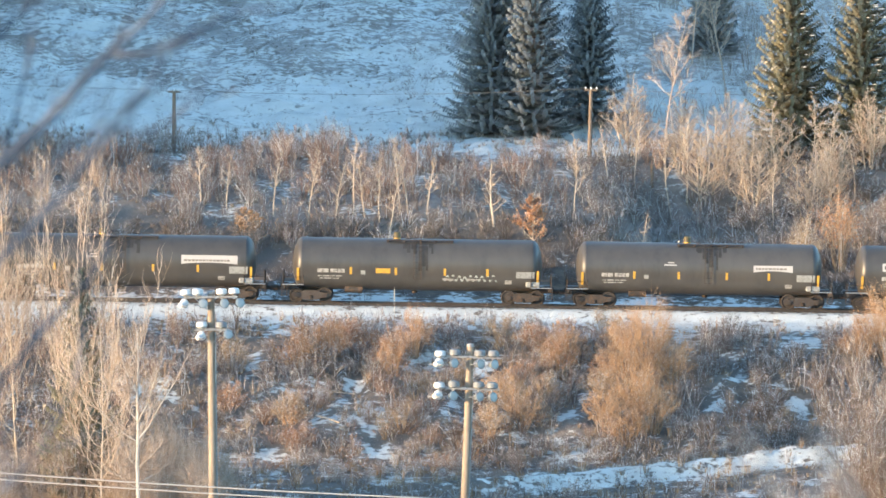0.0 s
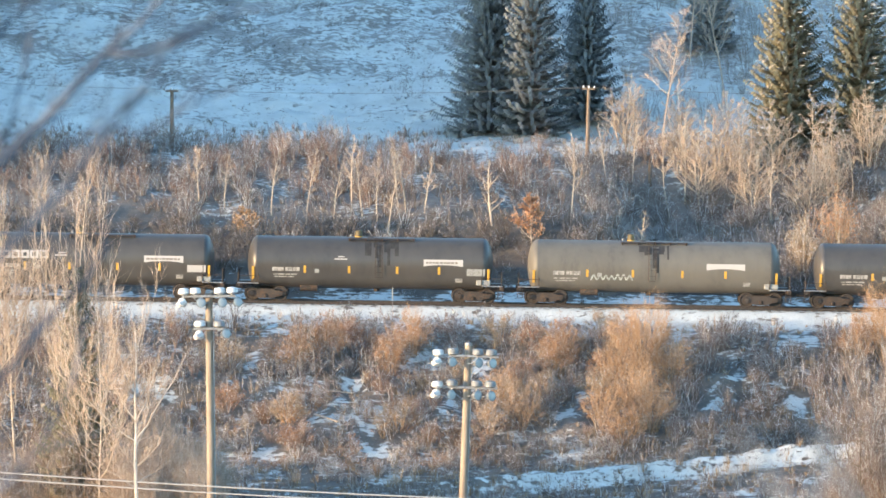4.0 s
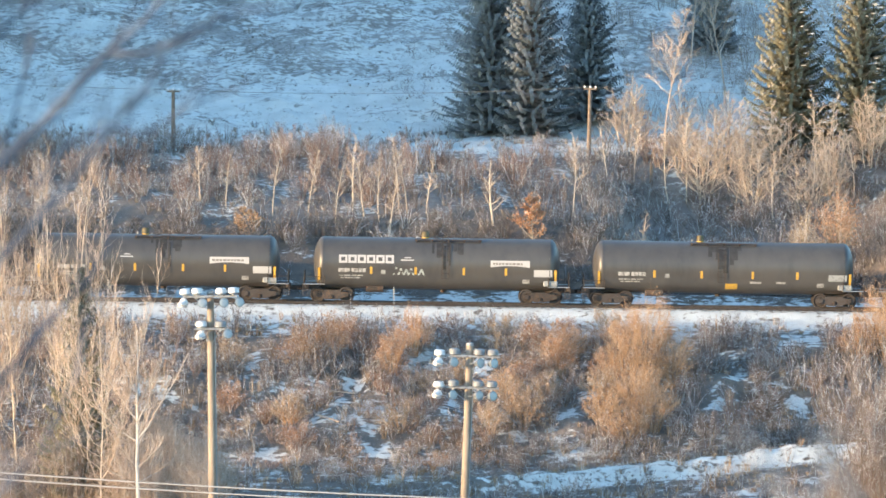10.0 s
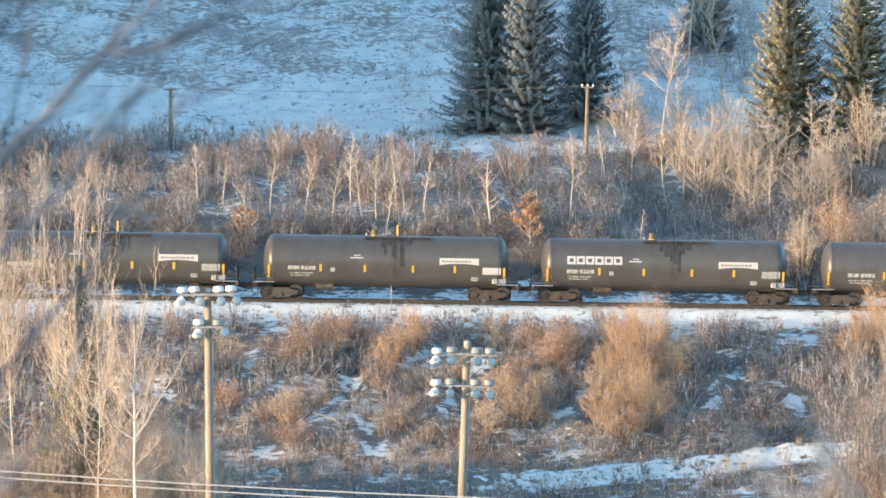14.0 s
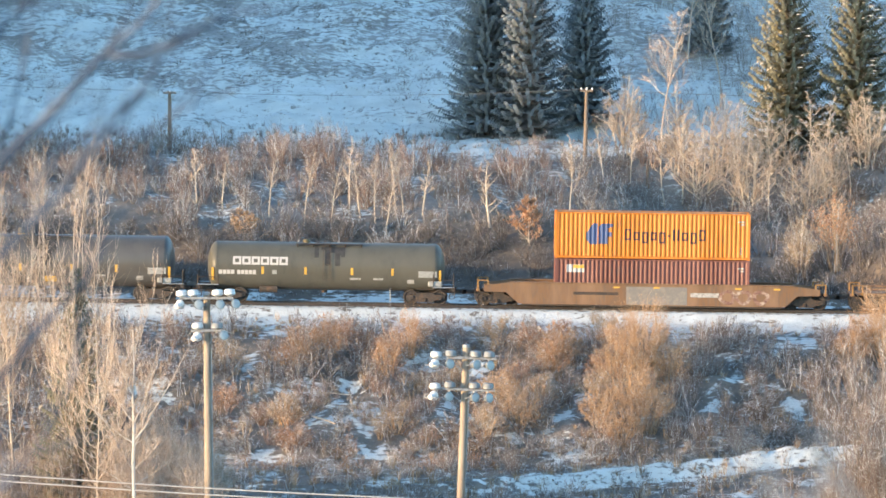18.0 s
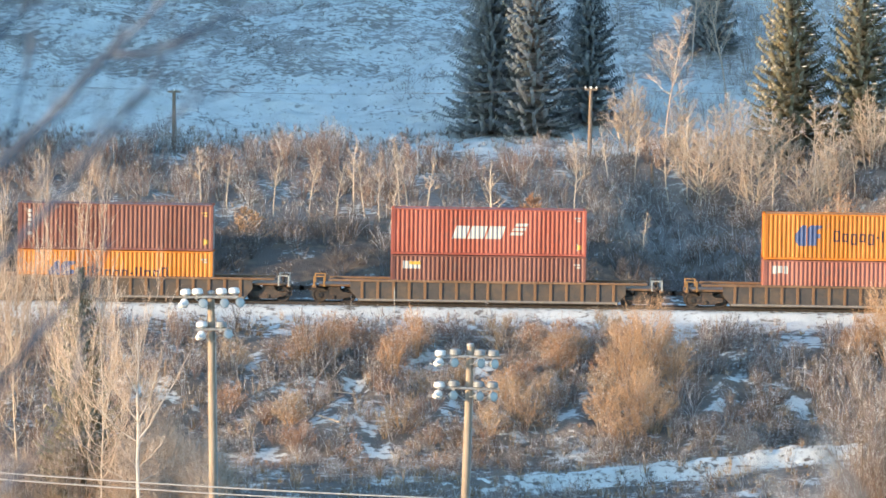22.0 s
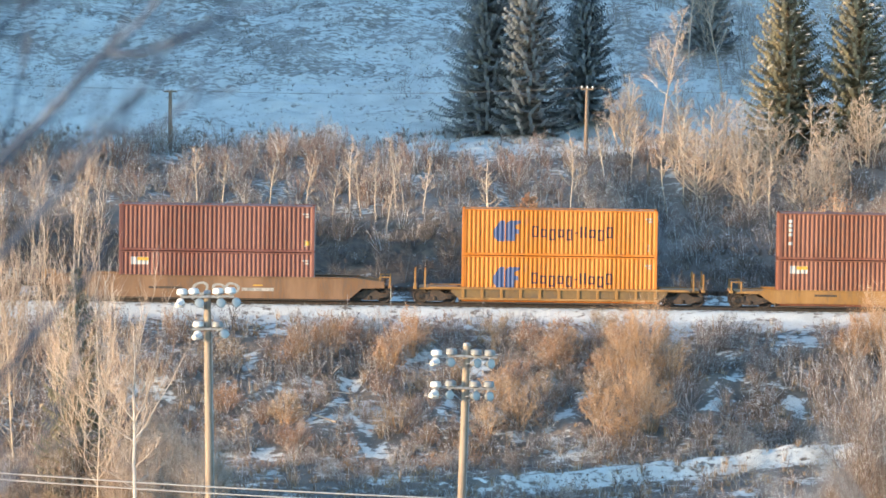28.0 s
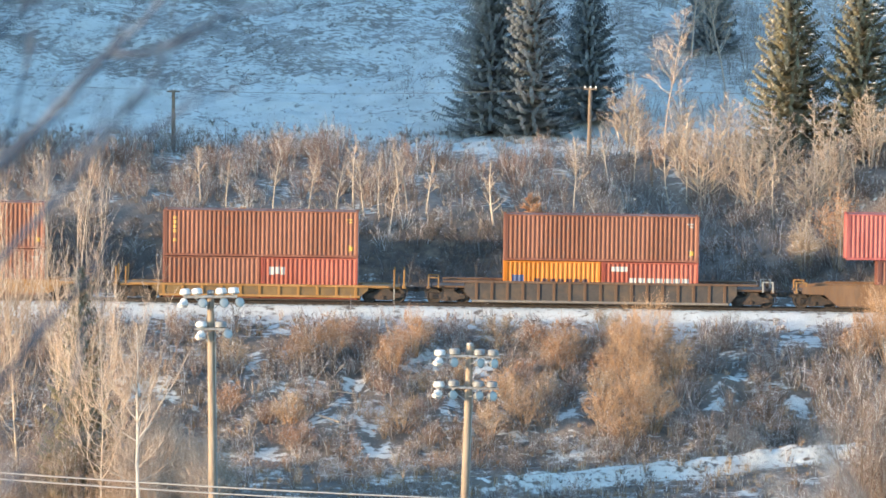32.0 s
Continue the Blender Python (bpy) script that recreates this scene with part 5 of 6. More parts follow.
def spots_in(seed, n, x0, x1, y0, y1, lo, hi, tall=(0.8, 1.2), gaps=(), keep=None, clear=0.0):
    """Random places with sizes. gaps: ellipses left free; clear: height of the plants that must not hide the snowy breaks."""
    r = random.Random(seed)
    out = []
    while len(out) < n:
        x, y = r.uniform(x0, x1), r.uniform(y0, y1)
        if any(((x - a) / w) ** 2 + ((y - b) / d) ** 2 < 1 for a, b, w, d in gaps):
            continue
        if keep is not None and r.random() > keep(x, y):
            continue
        sc, ta = r.uniform(lo, hi), r.uniform(*tall)
        if clear and any(abs(x - bx) < 0.75 * w + 0.2 * clear * sc and y < y1 - 0.4 and y + 1.6 * clear * sc * ta > y0 for bx, y0, y1, w in BREAKS):
            continue
        out.append((x, y, sc, ta))
    return out


LEAFY = [bush_cloud(190 + k, 1.3, 0.95, 13, 8, 2) for k in range(6)]
SHRUBS = [bush_cloud(100 + k, 1.6, 1.0, 14, 8, 1, leaf=0.034) for k in range(6)]
WILLOWS = [bush_cloud(120 + k, 2.0, 0.9, 18, 9, 0, flat=0.35) for k in range(5)]
LOW = [bush_cloud(140 + k, 0.8, 0.7, 7, 5, 2, leaf=0.034) for k in range(6)]
TUFTS = [grass_cloud(160 + k, 0.5, 16) for k in range(6)]
STALKS = [grass_cloud(180 + k, 1.1, 18, 0.022, 0.3) for k in range(5)]

# ---- bank below the track
scatter("bank_brush", "dense dark leafless brush on the snowy railway bank", "brush", "twig_haze", SHRUBS + LOW + LEAFY,
        spots_in(1, 660, -28, 28, 327.5, 345.4, 0.6, 1.3, clear=1.3))
scatter("bank_russet_brush", "russet leafless shrubs on the snowy railway bank", "brush", "twig_pink", SHRUBS + LEAFY,
        spots_in(2, 260, -28, 28, 328, 345.2, 0.6, 1.25, clear=1.3))
scatter("bank_tan_brush", "tan dead weeds and shrubs on the snowy railway bank", "brush", "twig_tan", LEAFY + LOW,
        spots_in(3, 130, -28, 12, 328, 344.5, 0.6, 1.15, clear=1.2, keep=lambda x, y: 0.3 + 0.7 * (abs(x - 6) < 5)))
scatter("bank_frosted_brush", "sunlit frost-covered shrubs on the bank", "brush", "twig_frost", LEAFY,
        spots_in(33, 60, 3.5, 10.8, 335, 345.5, 0.6, 1.1, clear=1.2) + spots_in(34, 40, -13, 3, 330, 344, 0.5, 0.9, clear=1.2))
scatter("bank_grass", "dead frosted grass tufts on the railway bank", "grass", "grass", TUFTS + TUFTS + STALKS,
        spots_in(4, 2600, -30, 30, 318, 348.6, 0.35, 1.0, clear=0.25))
scatter("lane_brush", "dark frosted weeds below the snowy lane", "brush", "twig_haze", LOW + TUFTS,
        spots_in(5, 380, -30, 30, 312, 323, 0.6, 1.3, keep=lambda x, y: float(y < 319.3 + 0.2 * x)))
# extra dim brush that paints in the willow's shadow on the bank
scatter("bank_dim_brush", "frosted brush added to darken the shaded part of the bank", "brush", "twig_haze", SHRUBS + LOW,
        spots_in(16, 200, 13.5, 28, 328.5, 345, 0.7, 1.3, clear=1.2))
scatter("bench_brush", "frosted weeds on the flat ground below the bank", "brush", "twig_frost", LOW + LEAFY,
        spots_in(21, 120, -15, 1.5, 321.5, 329.5, 0.5, 1.0, clear=0.8))
scatter("bench_russet_weeds", "russet dead weeds on the flat ground below the bank", "brush", "twig_russet", LOW + LEAFY,
        spots_in(22, 70, -15, 3.5, 324, 331, 0.4, 0.9, clear=0.8))
scatter("verge_brush", "frosted dead weeds between the lane and the bank", "brush", "twig_haze", LOW + LEAFY,
        spots_in(27, 150, 0, 28, 322, 329.5, 0.5, 1.0, keep=lambda x, y: float(y > 322.6 + 0.2 * x)))
scatter("lane_grass", "frosted grass tufts along the snowy lane", "grass", "grass_cold", TUFTS,
        spots_in(25, 700, -6, 27, 318.5, 327, 0.25, 0.55, keep=lambda x, y: float(abs(y - 320.45 - 0.2 * x) < 1.6)))


def bush_thing(name, label, group, seed, leaves_of, height, width, stems, twigs, leaves, wood="twig_dark", **kw):
    t = thing(name, label, "bush", group)
    w, f = bush(seed, height, width, stems, twigs, leaves, **kw)
    tagged(part("stem_tangle", w, M[wood], t), kind="stuff")
    if f.v:
        tagged(part("foliage", f, M[leaves_of], t), kind="stuff")
    return t


def stand(t, places):
    """Stands a bush and its copies on the ground: x, y, turn."""
    for k, (x, y, turn) in enumerate(places):
        put(t, x, y, turn, first=k == 0)


stand(bush_thing("russet_bush", "tall russet bush with dry leaves on the snowy bank", "bushes on the bank", 401, "twig_russet", 3.0, 1.3, 46, 16, 5, "twig_amber"),
      ((-3.2, 338.0, 0), (-8.9, 338.4, 70), (-7.0, 339.4, 200), (-1.9, 340.6, 130), (6.9, 338.2, 310), (25.0, 340.6, 40)))
stand(bush_thing("russet_bush", "rounded rust-red bush with frosted dry leaves on the bank", "bushes on the bank", 402, "twig_russet", 2.0, 1.15, 38, 14, 5, "twig_pink"),
      ((-12.9, 333.8, 0), (-8.6, 328.4, 50), (-4.8, 340.6, 100), (5.4, 341.0, 160), (9.6, 338.2, 220), (7.4, 342.6, 280), (9.9, 341.4, 20), (4.6, 337.0, 90), (-6.0, 341.4, 15)))
stand(bush_thing("tan_bush", "rounded tan bush with frosted dry leaves on the bank", "bushes on the bank", 403, "twig_tan", 2.2, 1.4, 40, 14, 5, "twig_amber"),
      ((-9.2, 331.2, 0), (-2.6, 330.6, 60), (2.6, 330.4, 130), (-12.9, 338.4, 190), (4.2, 332.4, 240), (1.0, 336.4, 300), (9.4, 334.6, 20), (5.9, 334.4, 110), (9.8, 344.2, 200), (3.4, 342.6, 45)))
stand(bush_thing("tan_bush", "amber bush glowing in low sun on the bank", "bushes on the bank", 404, "twig_amber", 2.6, 1.45, 46, 16, 5, "twig_amber"),
      ((3.4, 334.8, 0), (4.6, 330.8, 80), (9.3, 331.6, 150), (7.2, 340.0, 230), (10.6, 329.6, 300)))


def fallen_log(x, y, turn, length, radius, tip):
    t = thing("fallen_log", "pale weathered log lying on the snowy bank", "log", "fallen logs on the bank", at=pose(x, y, gz(x, y) + 0.12, 0, tip, turn))
    part("log", Solid().path([(-length / 2, 0, 0), (0, 0.04, 0.03), (length / 2, 0, 0)], [radius, radius * 0.9, radius * 0.7], 8), M["bark_pale"], t, smooth=True)
    part("stub", Solid().path([(length * 0.2, 0, 0), (length * 0.28, -0.1, 0.22)], [radius * 0.4, radius * 0.2], 5), M["bark_pale"], t)


fallen_log(-7.0, 331.6, -25, 1.6, 0.07, 14)
fallen_log(-5.9, 330.9, 30, 0.9, 0.06, -10)
fallen_log(0.9, 331.0, 15, 2.2, 0.06, -8)
fallen_log(-6.4, 335.9, -8, 2.0, 0.05, 4)
# ---- bank behind the track
SHELF = ((5.5, 392, 8, 6),)
scatter("slope_brush", "dense frosted leafless brush on the slope behind the track", "brush", "twig_dark", SHRUBS + LOW + LEAFY,
        spots_in(6, 420, -34, 34, 367, 390, 0.8, 1.5, gaps=SHELF))
# dark brush colour here deepens the shadow behind the train
scatter("slope_foot_brush", "leafless brush darkened for shade at the foot of the slope", "brush", "twig_shaded", SHRUBS + LOW + LEAFY,
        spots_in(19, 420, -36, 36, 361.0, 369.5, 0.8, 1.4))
# dim brush crowded in here to paint the gully's shade
scatter("gully_brush", "leafless brush packed in to darken the shaded gully", "brush", "twig_haze", SHRUBS + LEAFY,
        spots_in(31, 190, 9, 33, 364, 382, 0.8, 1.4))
scatter("slope_foot_weeds", "dim frosted weeds at the foot of the slope behind the track", "brush", "twig_haze", LOW + TUFTS,
        spots_in(20, 260, -36, 36, 357.6, 368, 0.4, 1.0))
# pale shrubs thinned in the gully to keep it looking shaded
scatter("slope_pale_brush", "pale frosted shrubs on the slope behind the track", "brush", "twig_frost", SHRUBS + LEAFY,
        spots_in(7, 220, -34, 34, 366, 392, 0.7, 1.4, gaps=SHELF, keep=lambda x, y: (0.35 + 0.65 * float(ease((y - 371) / 8))) * (0.12 if x > 11 and y < 381 else 1.0)))
# bright thicket kept out of the gully for the same shaded look
scatter("slope_russet_brush", "pinkish leafless thicket along the top of the slope", "brush", "twig_pink", WILLOWS,
        spots_in(8, 170, -34, 36, 374, 391, 0.7, 1.3, gaps=SHELF, keep=lambda x, y: float(x < 8 or y > 385)) + spots_in(15, 18, -33, 6, 380, 389, 1.2, 1.7, (0.8, 1.0), gaps=SHELF))
scatter("slope_grass", "dead grass on the slope behind the track", "grass", "grass_cold", TUFTS,
        spots_in(9, 1400, -36, 36, 368, 402, 0.7, 1.5))
# ---- hillside
scatter("hill_grass", "dark grass tufts poking through the snow of the hillside", "grass", "grass_cold", TUFTS,
        spots_in(10, 10000, -40, 40, 397, 452, 0.2, 0.55, (0.5, 0.9), keep=lambda x, y: 0.6 + 0.4 * float(ease((y - 412) / 8))))
scatter("hill_brush", "low frosted brush on the upper hillside", "brush", "twig_frost", LOW,
        spots_in(11, 760, -40, 40, 411, 452, 0.4, 1.2, (0.5, 0.9), keep=lambda x, y: float(ripple(x, y, 9, 37) > -0.15)))
scatter("hill_dark_brush", "dark low brush in clumps on the snowy hillside", "brush", "twig_dark", LOW,
        spots_in(32, 260, -40, 20, 405, 450, 0.35, 0.9, (0.5, 0.9), keep=lambda x, y: float(ripple(x, y, 9, 37) > 0.1)))
scatter("hill_thicket", "dim frosted thicket on the shaded hillside between the spruces", "brush", "twig_frost", WILLOWS + SHRUBS,
        spots_in(23, 60, 13, 27, 404, 445, 0.8, 1.6))

# ---- aspens behind the track: built in a few shapes, then copied
ASPEN = [tree_thing("slender leafless aspen with pale bark on the slope", 200 + k, "bark_pale", "twig", group="aspens behind the track",
                    height=h, radius=0.06, spread=0.30, first=0.40, limbs=15, twigs=7, upright=0.8, fine=5, wander=0.13, bough_r=0.010, taper=0.35, twig_r=0.011, fine_r=0.008)
         for k, h in enumerate((4.7, 5.3, 3.9, 6.3))]
FIRST = set()


def aspen(k, x, y, turn):
    first = k not in FIRST
    FIRST.add(k)
    return put(ASPEN[k], x, y, turn, first=first)


for k, x, y, turn in ((1, -9.1, 371, 10), (0, -7.2, 370, 80), (0, -4.4, 371, 150), (2, -3.7, 369.5, 33), (1, -2.5, 372, 220),
                      (3, 8.3, 370.5, 40), (2, 12.8, 368.5, 75), (2, 11.0, 382, 190), (0, 12.9, 384, 25), (3, 15.3, 381, 120), (3, 16.4, 383, 250), (1, 18.8, 386, 60), (3, 19.6, 382, 310),
                      (3, 20.8, 384, 200), (0, 22.0, 378, 140), (3, 24.8, 385, 15), (1, 26.3, 387, 95), (0, 27.8, 383, 260), (2, -5.4, 372, 170), (0, -11.4, 372.5, 60), (1, -6.2, 373, 130), (0, -3.1, 372.6, 200), (2, -1.3, 371.4, 15), (2, -14.6, 373, 88), (2, -16.3, 374, 140)):
    aspen(k, x, y, turn)

CLUMP = tree_thing("bushy leafless poplar clump glowing in low sun", 230, "bark_pale", "twig", "poplar_clump", "poplars behind the track", height=5.8, radius=0.07, spread=0.44, first=0.15, limbs=16, twigs=8, upright=0.5, stems=5, fine=6, wander=0.11, bough_r=0.013, twig_r=0.010, fine_r=0.007)
put(CLUMP, 19.2, 386, 0, first=True)
for x, y, turn in ((16.0, 386, 70), (22.5, 385, 160), (26.5, 383, 250), (12.8, 388, 300), (17.6, 383, 20), (21.0, 381, 210), (29.0, 386, 110), (24.8, 380, 330)):
    put(CLUMP, x, y, turn)

snag = tree_thing("crooked pale dead aspen with stubby curled limbs", 240, "bark_pale", "twig", height=4.4, radius=0.10, spread=0.34, first=0.25, limbs=11, twigs=3, upright=0.55, fine=2, wander=0.16)
put(snag, 3.2, 370, 20, first=True)

POPLAR_BIG = tree_thing("tall frosted leafless poplar at the foot of the hillside", 245, "twig", "twig", height=9.8, radius=0.08, spread=0.42, first=0.35, limbs=20, twigs=9, upright=0.7, fine=6, wander=0.12, bough_r=0.014, taper=0.3, twig_r=0.011, fine_r=0.008)
put(POPLAR_BIG, 15.4, 396, 0, first=True)
for x, y, turn in ((20.5, 412, 140), (29.0, 415, 220), (24.5, 424, 60), (18.6, 426, 30)):
    put(POPLAR_BIG, x, y, turn)


def leafy(label, seed, height, leaves, leaf, width, bark="bark_pale", low=0.35, rise=0.6):
    """A sapling that has kept its dry leaves."""
    r = random.Random(seed)
    trunks, boughs, crown = bare_tree(seed, height, 0.06, spread=width, first=low, limbs=15, twigs=6, upright=rise, fine=1)
    t = thing("leafy_sapling", label, "tree")
    part("trunk", trunks[0], M[bark], t, smooth=True)
    tips = [Vector(v) for v in crown.v]
    crown_part(boughs, crown, bark, "twig_tan", t)
    s = Solid()
    for k in range(leaves):
        p = r.choice(tips) + Vector((r.uniform(-1, 1), r.uniform(-1, 1), r.uniform(-1, 1))) * 0.10
        a, b = bend(Vector((0, 0, -1)), r, 1.0), bend(Vector((1, 0, 0)), r, 1.0)
        w = b.cross(a).normalized() * 0.045
        q = a * r.uniform(0.09, 0.16)
        s.add([tuple(p), tuple(p + q * 0.5 + w), tuple(p + q), tuple(p + q * 0.5 - w)], [(0, 1, 2, 3)])
    tagged(part("foliage", s, M[leaf], t), kind="stuff")
    return t


put(leafy("young tree with rust-orange dry leaves behind the track", 251, 3.3, 2600, "leaf_orange", 0.55, low=0.15), 5.75, 367.5, first=True)
stand(bush_thing("leafy_bush", "tall bush with dull orange dry leaves behind the track", "", 421, "leaf_orange", 5.6, 1.3, 46, 18, 3, "twig_tan", leaf=0.06, flat=0.45), ((25.9, 369.5, 0),))
stand(bush_thing("leafy_bush", "round tan bush with dry leaves behind the track", "", 422, "twig_tan", 4.2, 1.5, 46, 18, 2, "twig_tan", leaf=0.05, flat=0.45), ((23.6, 369.0, 0),))
put(leafy("low tan bush with dry leaves behind the track", 254, 2.0, 1500, "twig_amber", 0.85, low=0.05, rise=0.35), -12.9, 368.5, first=True)


# ---- spruces
def spruce(label, seed, height, radius, needle, levels=36, snowy=0.05, full=1.0):
    """A spruce in whorls of drooping boughs with upturned tips, each a flat spray of twigs with short hanging ones below."""
    r = random.Random(seed)
    t = thing("spruce_tree", label, "spruce", "spruces on the hillside")
    trunk, boughs, snow = Solid(), Solid(), Solid()
    trunk.path([(0, 0, -0.4), (0, 0, height * 0.5), (0, 0, height)], [0.22, 0.13, 0.02], 8)
    for k in range(levels):
        u = (k + 0.35) / levels
        z = height * (0.035 + 0.955 * u)
        reach = radius * (1 - u) ** 0.88 * (1.12 if k % 2 else 0.92) + 0.12
        n = round((19 if u < 0.55 else 14) * full)
        for j in range(n):
            a = 6.283 * (j + r.uniform(-0.3, 0.3)) / n + k * 1.3
            ll = reach * r.uniform(0.72, 1.12)
            out = Vector((math.cos(a), math.sin(a), 0))
            side = Vector((-math.sin(a), math.cos(a), 0))
            droop = 0.25 - 0.62 * (1 - u) + r.uniform(-0.14, 0.14)
            base = Vector((0, 0, z + r.uniform(-0.10, 0.10)))
            steps = max(4, int(ll / 0.15))
            for m in range(1, steps + 1):
                v = m / steps
                p = base + out * (ll * v) + Vector((0, 0, ll * (droop * v + 0.34 * v ** 3)))
                wl = (0.16 + 0.34 * ll * (1 - v) * min(1, 3 * v)) * r.uniform(0.75, 1.15)
                for s in (-1, 1):
                    q = p + side * (s * wl) + out * (wl * 0.75 + 0.05) + Vector((0, 0, -0.16 * wl - 0.05 * r.random()))
                    boughs.add([tuple(p - out * 0.08), tuple(p + out * 0.08 - Vector((0, 0, 0.03))), tuple(q)], [(0, 1, 2)])
                boughs.add([tuple(p - side * 0.12 + out * 0.07), tuple(p + side * 0.12 - out * 0.07), tuple(p + out * 0.12 + side * r.uniform(-0.15, 0.15) + Vector((0, 0, -0.16 - 0.36 * r.random() * (1 - 0.6 * v))))], [(0, 1, 2)])
            if r.random() < snowy:
                v = r.uniform(0.65, 0.85)
                p = base + out * (ll * v) + Vector((0, 0, ll * (droop * v + 0.34 * v ** 3) + 0.04))
                snow.path([tuple(p - out * 0.34), tuple(p + Vector((0, 0, 0.02))), tuple(p + out * 0.32 + Vector((0, 0, 0.03)))], [0.01, 0.045, 0.01], 5)
    part("trunk", trunk, M["bark_dark"], t)
    part("crown", boughs, M[needle], t)
    if snow.v:
        tagged(part("snow", snow, M["frost_twig"], t, "thin streaks of hoar frost", smooth=True), kind="stuff")
    return t


for label, seed, height, radius, needle, x, y in (
        ("tall dark spruce at the edge of the snowfield", 301, 17.0, 3.5, "needle", 3.2, 402.0),
        ("tall spruce dusted with snow beside a darker one", 302, 18.0, 3.1, "needle", 6.2, 400.5),
        ("narrow dark spruce on the snowy hillside", 303, 14.5, 2.5, "needle", 10.3, 406),
        ("spruce tinted gold for low sun above the thicket", 304, 16.5, 3.5, "needle_sun_gold", 24.0, 391),
        ("spruce tinted sun-gold with snowy boughs above the thicket", 305, 17.0, 3.5, "needle_sun_gold", 28.9, 391.5),
        ("dark spruce far up the shaded hillside", 306, 11.0, 2.2, "needle", 20.2, 430)):
    put(spruce(label, seed, height, radius, needle, snowy=0.30 if "gold" in needle else 0.14), x, y, seed * 40, first=True)

# ---- trees this side of the track
def whips(solid, pts, r, count, length, radius, fan=0.5, fine=3):
    """Upswept shoots along a limb, each with a few fine twigs."""
    n = len(pts) - 1
    for k in range(count):
        v = (0.15 + 0.85 * (k + r.random()) / count) * n
        i = min(int(v), n - 1)
        p = pts[i].lerp(pts[i + 1], v - i)
        d = (pts[i + 1] - pts[i]).normalized()
        d = (bend(d, r, fan) + Vector((0, 0, 0.35))).normalized()
        ll = length * r.uniform(0.45, 1.1) * (1.15 - 0.5 * v / n)
        tp, td = limb(solid, p, d, ll, radius, r, 3, 3, 0.24, 0.10, 0.35)
        for j in range(fine):
            q = tp[1 + j % 3]
            spike(solid, q, q + (bend(td, r, 0.7) + Vector((0, 0, 0.2))) * (ll * r.uniform(0.25, 0.5)), radius * 0.7)


def candelabra(name, label, group, seed, height, spread, stems, count, thick=0.07, bark="bark_pale", twig="twig"):
    """A leafless tree whose limbs leave the trunk low, swing out and then climb steeply."""
    r = random.Random(seed)
    t = thing(name, label, "tree", group)
    trunk, crown, fine = Solid(), Solid(), Solid()
    spine, _ = limb(trunk, Vector((0, 0, -0.4)), Vector((0.03, 0, 1)), height + 0.4, thick * 1.6, r, 7, 8, 0.05, 0.05, 0.12)
    whips(fine, spine[4:], r, count, height * 0.13, 0.014, 0.7, 5)
    for k in range(stems):
        a = k * 2.4 + r.uniform(-0.4, 0.4)
        u = 0.18 + 0.42 * k / stems
        foot = spine[int(u * 8)].lerp(spine[int(u * 8) + 1], u * 8 % 1)
        way = Vector((math.cos(a), math.sin(a), 0)) * (spread * r.uniform(0.55, 1.1))
        top = height * r.uniform(0.5, 0.96)
        climb = top - foot.z
        pts = [foot]
        for v in (0.1, 0.25, 0.45, 0.65, 0.85, 1.0):
            pts.append(foot + way * (1 - (1 - v) ** 1.7) + Vector((r.uniform(-0.22, 0.22), r.uniform(-0.22, 0.22), climb * v ** 1.45)))
        crown.path(pts, [thick * q for q in (0.8, 0.66, 0.55, 0.44, 0.34, 0.24, 0.14)], 5)
        whips(fine, pts[1:], r, count, height * 0.13, 0.013, 0.75, 5)
    part("trunk", trunk, M[bark], t, smooth=True)
    crown_part(crown, fine, bark, twig, t)
    return t


def birch_tree():
    """A birch with a straight white trunk that forks low into long rising limbs."""
    r = random.Random(261)
    t = thing("birch_tree", "leafless birch with a white forked trunk below the track", "tree")
    trunk, crown, fine = Solid(), Solid(), Solid()
    spine = [Vector(p) for p in ((0, 0, -0.4), (0.02, 0, 2.5), (-0.03, 0.05, 4.4), (0.02, 0, 6.0), (-0.02, 0, 8.0), (0.05, 0, 9.6), (-0.02, 0, 11.6))]
    trunk.path(spine, [0.11, 0.10, 0.09, 0.075, 0.06, 0.04, 0.02], 8)
    whips(fine, spine[3:], r, 26, 1.6, 0.014, 0.7, 5)
    for z, dx, dy, rise in ((5.6, 2.75, 0.3, 4.7), (5.5, -3.1, -0.2, 2.7), (4.1, 1.3, -0.5, 1.3), (4.0, -1.3, 0.5, 1.7), (6.6, -1.7, 0.6, 2.5), (6.4, 1.1, -1.2, 3.0), (7.4, 1.2, 0.8, 2.6), (8.1, -0.9, -0.7, 2.3), (3.2, 2.0, 0.9, 1.4), (3.0, -2.1, -0.9, 1.6), (5.0, 0.6, 1.8, 2.2)):
        pts = [Vector((0, 0, z)) + Vector((dx * v, dy * v, rise * v ** 1.15)) + Vector((r.uniform(-0.06, 0.06), 0, r.uniform(-0.06, 0.06))) * (v > 0) for v in (0, 0.2, 0.45, 0.7, 1.0)]
        big = 0.02 + 0.009 * rise
        crown.path(pts, [big, big * 0.8, big * 0.6, big * 0.42, big * 0.2], 6)
        whips(fine, pts, r, 20, 1.35, 0.013, 0.8, 5)
    part("trunk", trunk, M["bark_white"], t, "white birch trunk", smooth=True)
    crown_part(crown, fine, "bark_white", "twig", t)
    return t


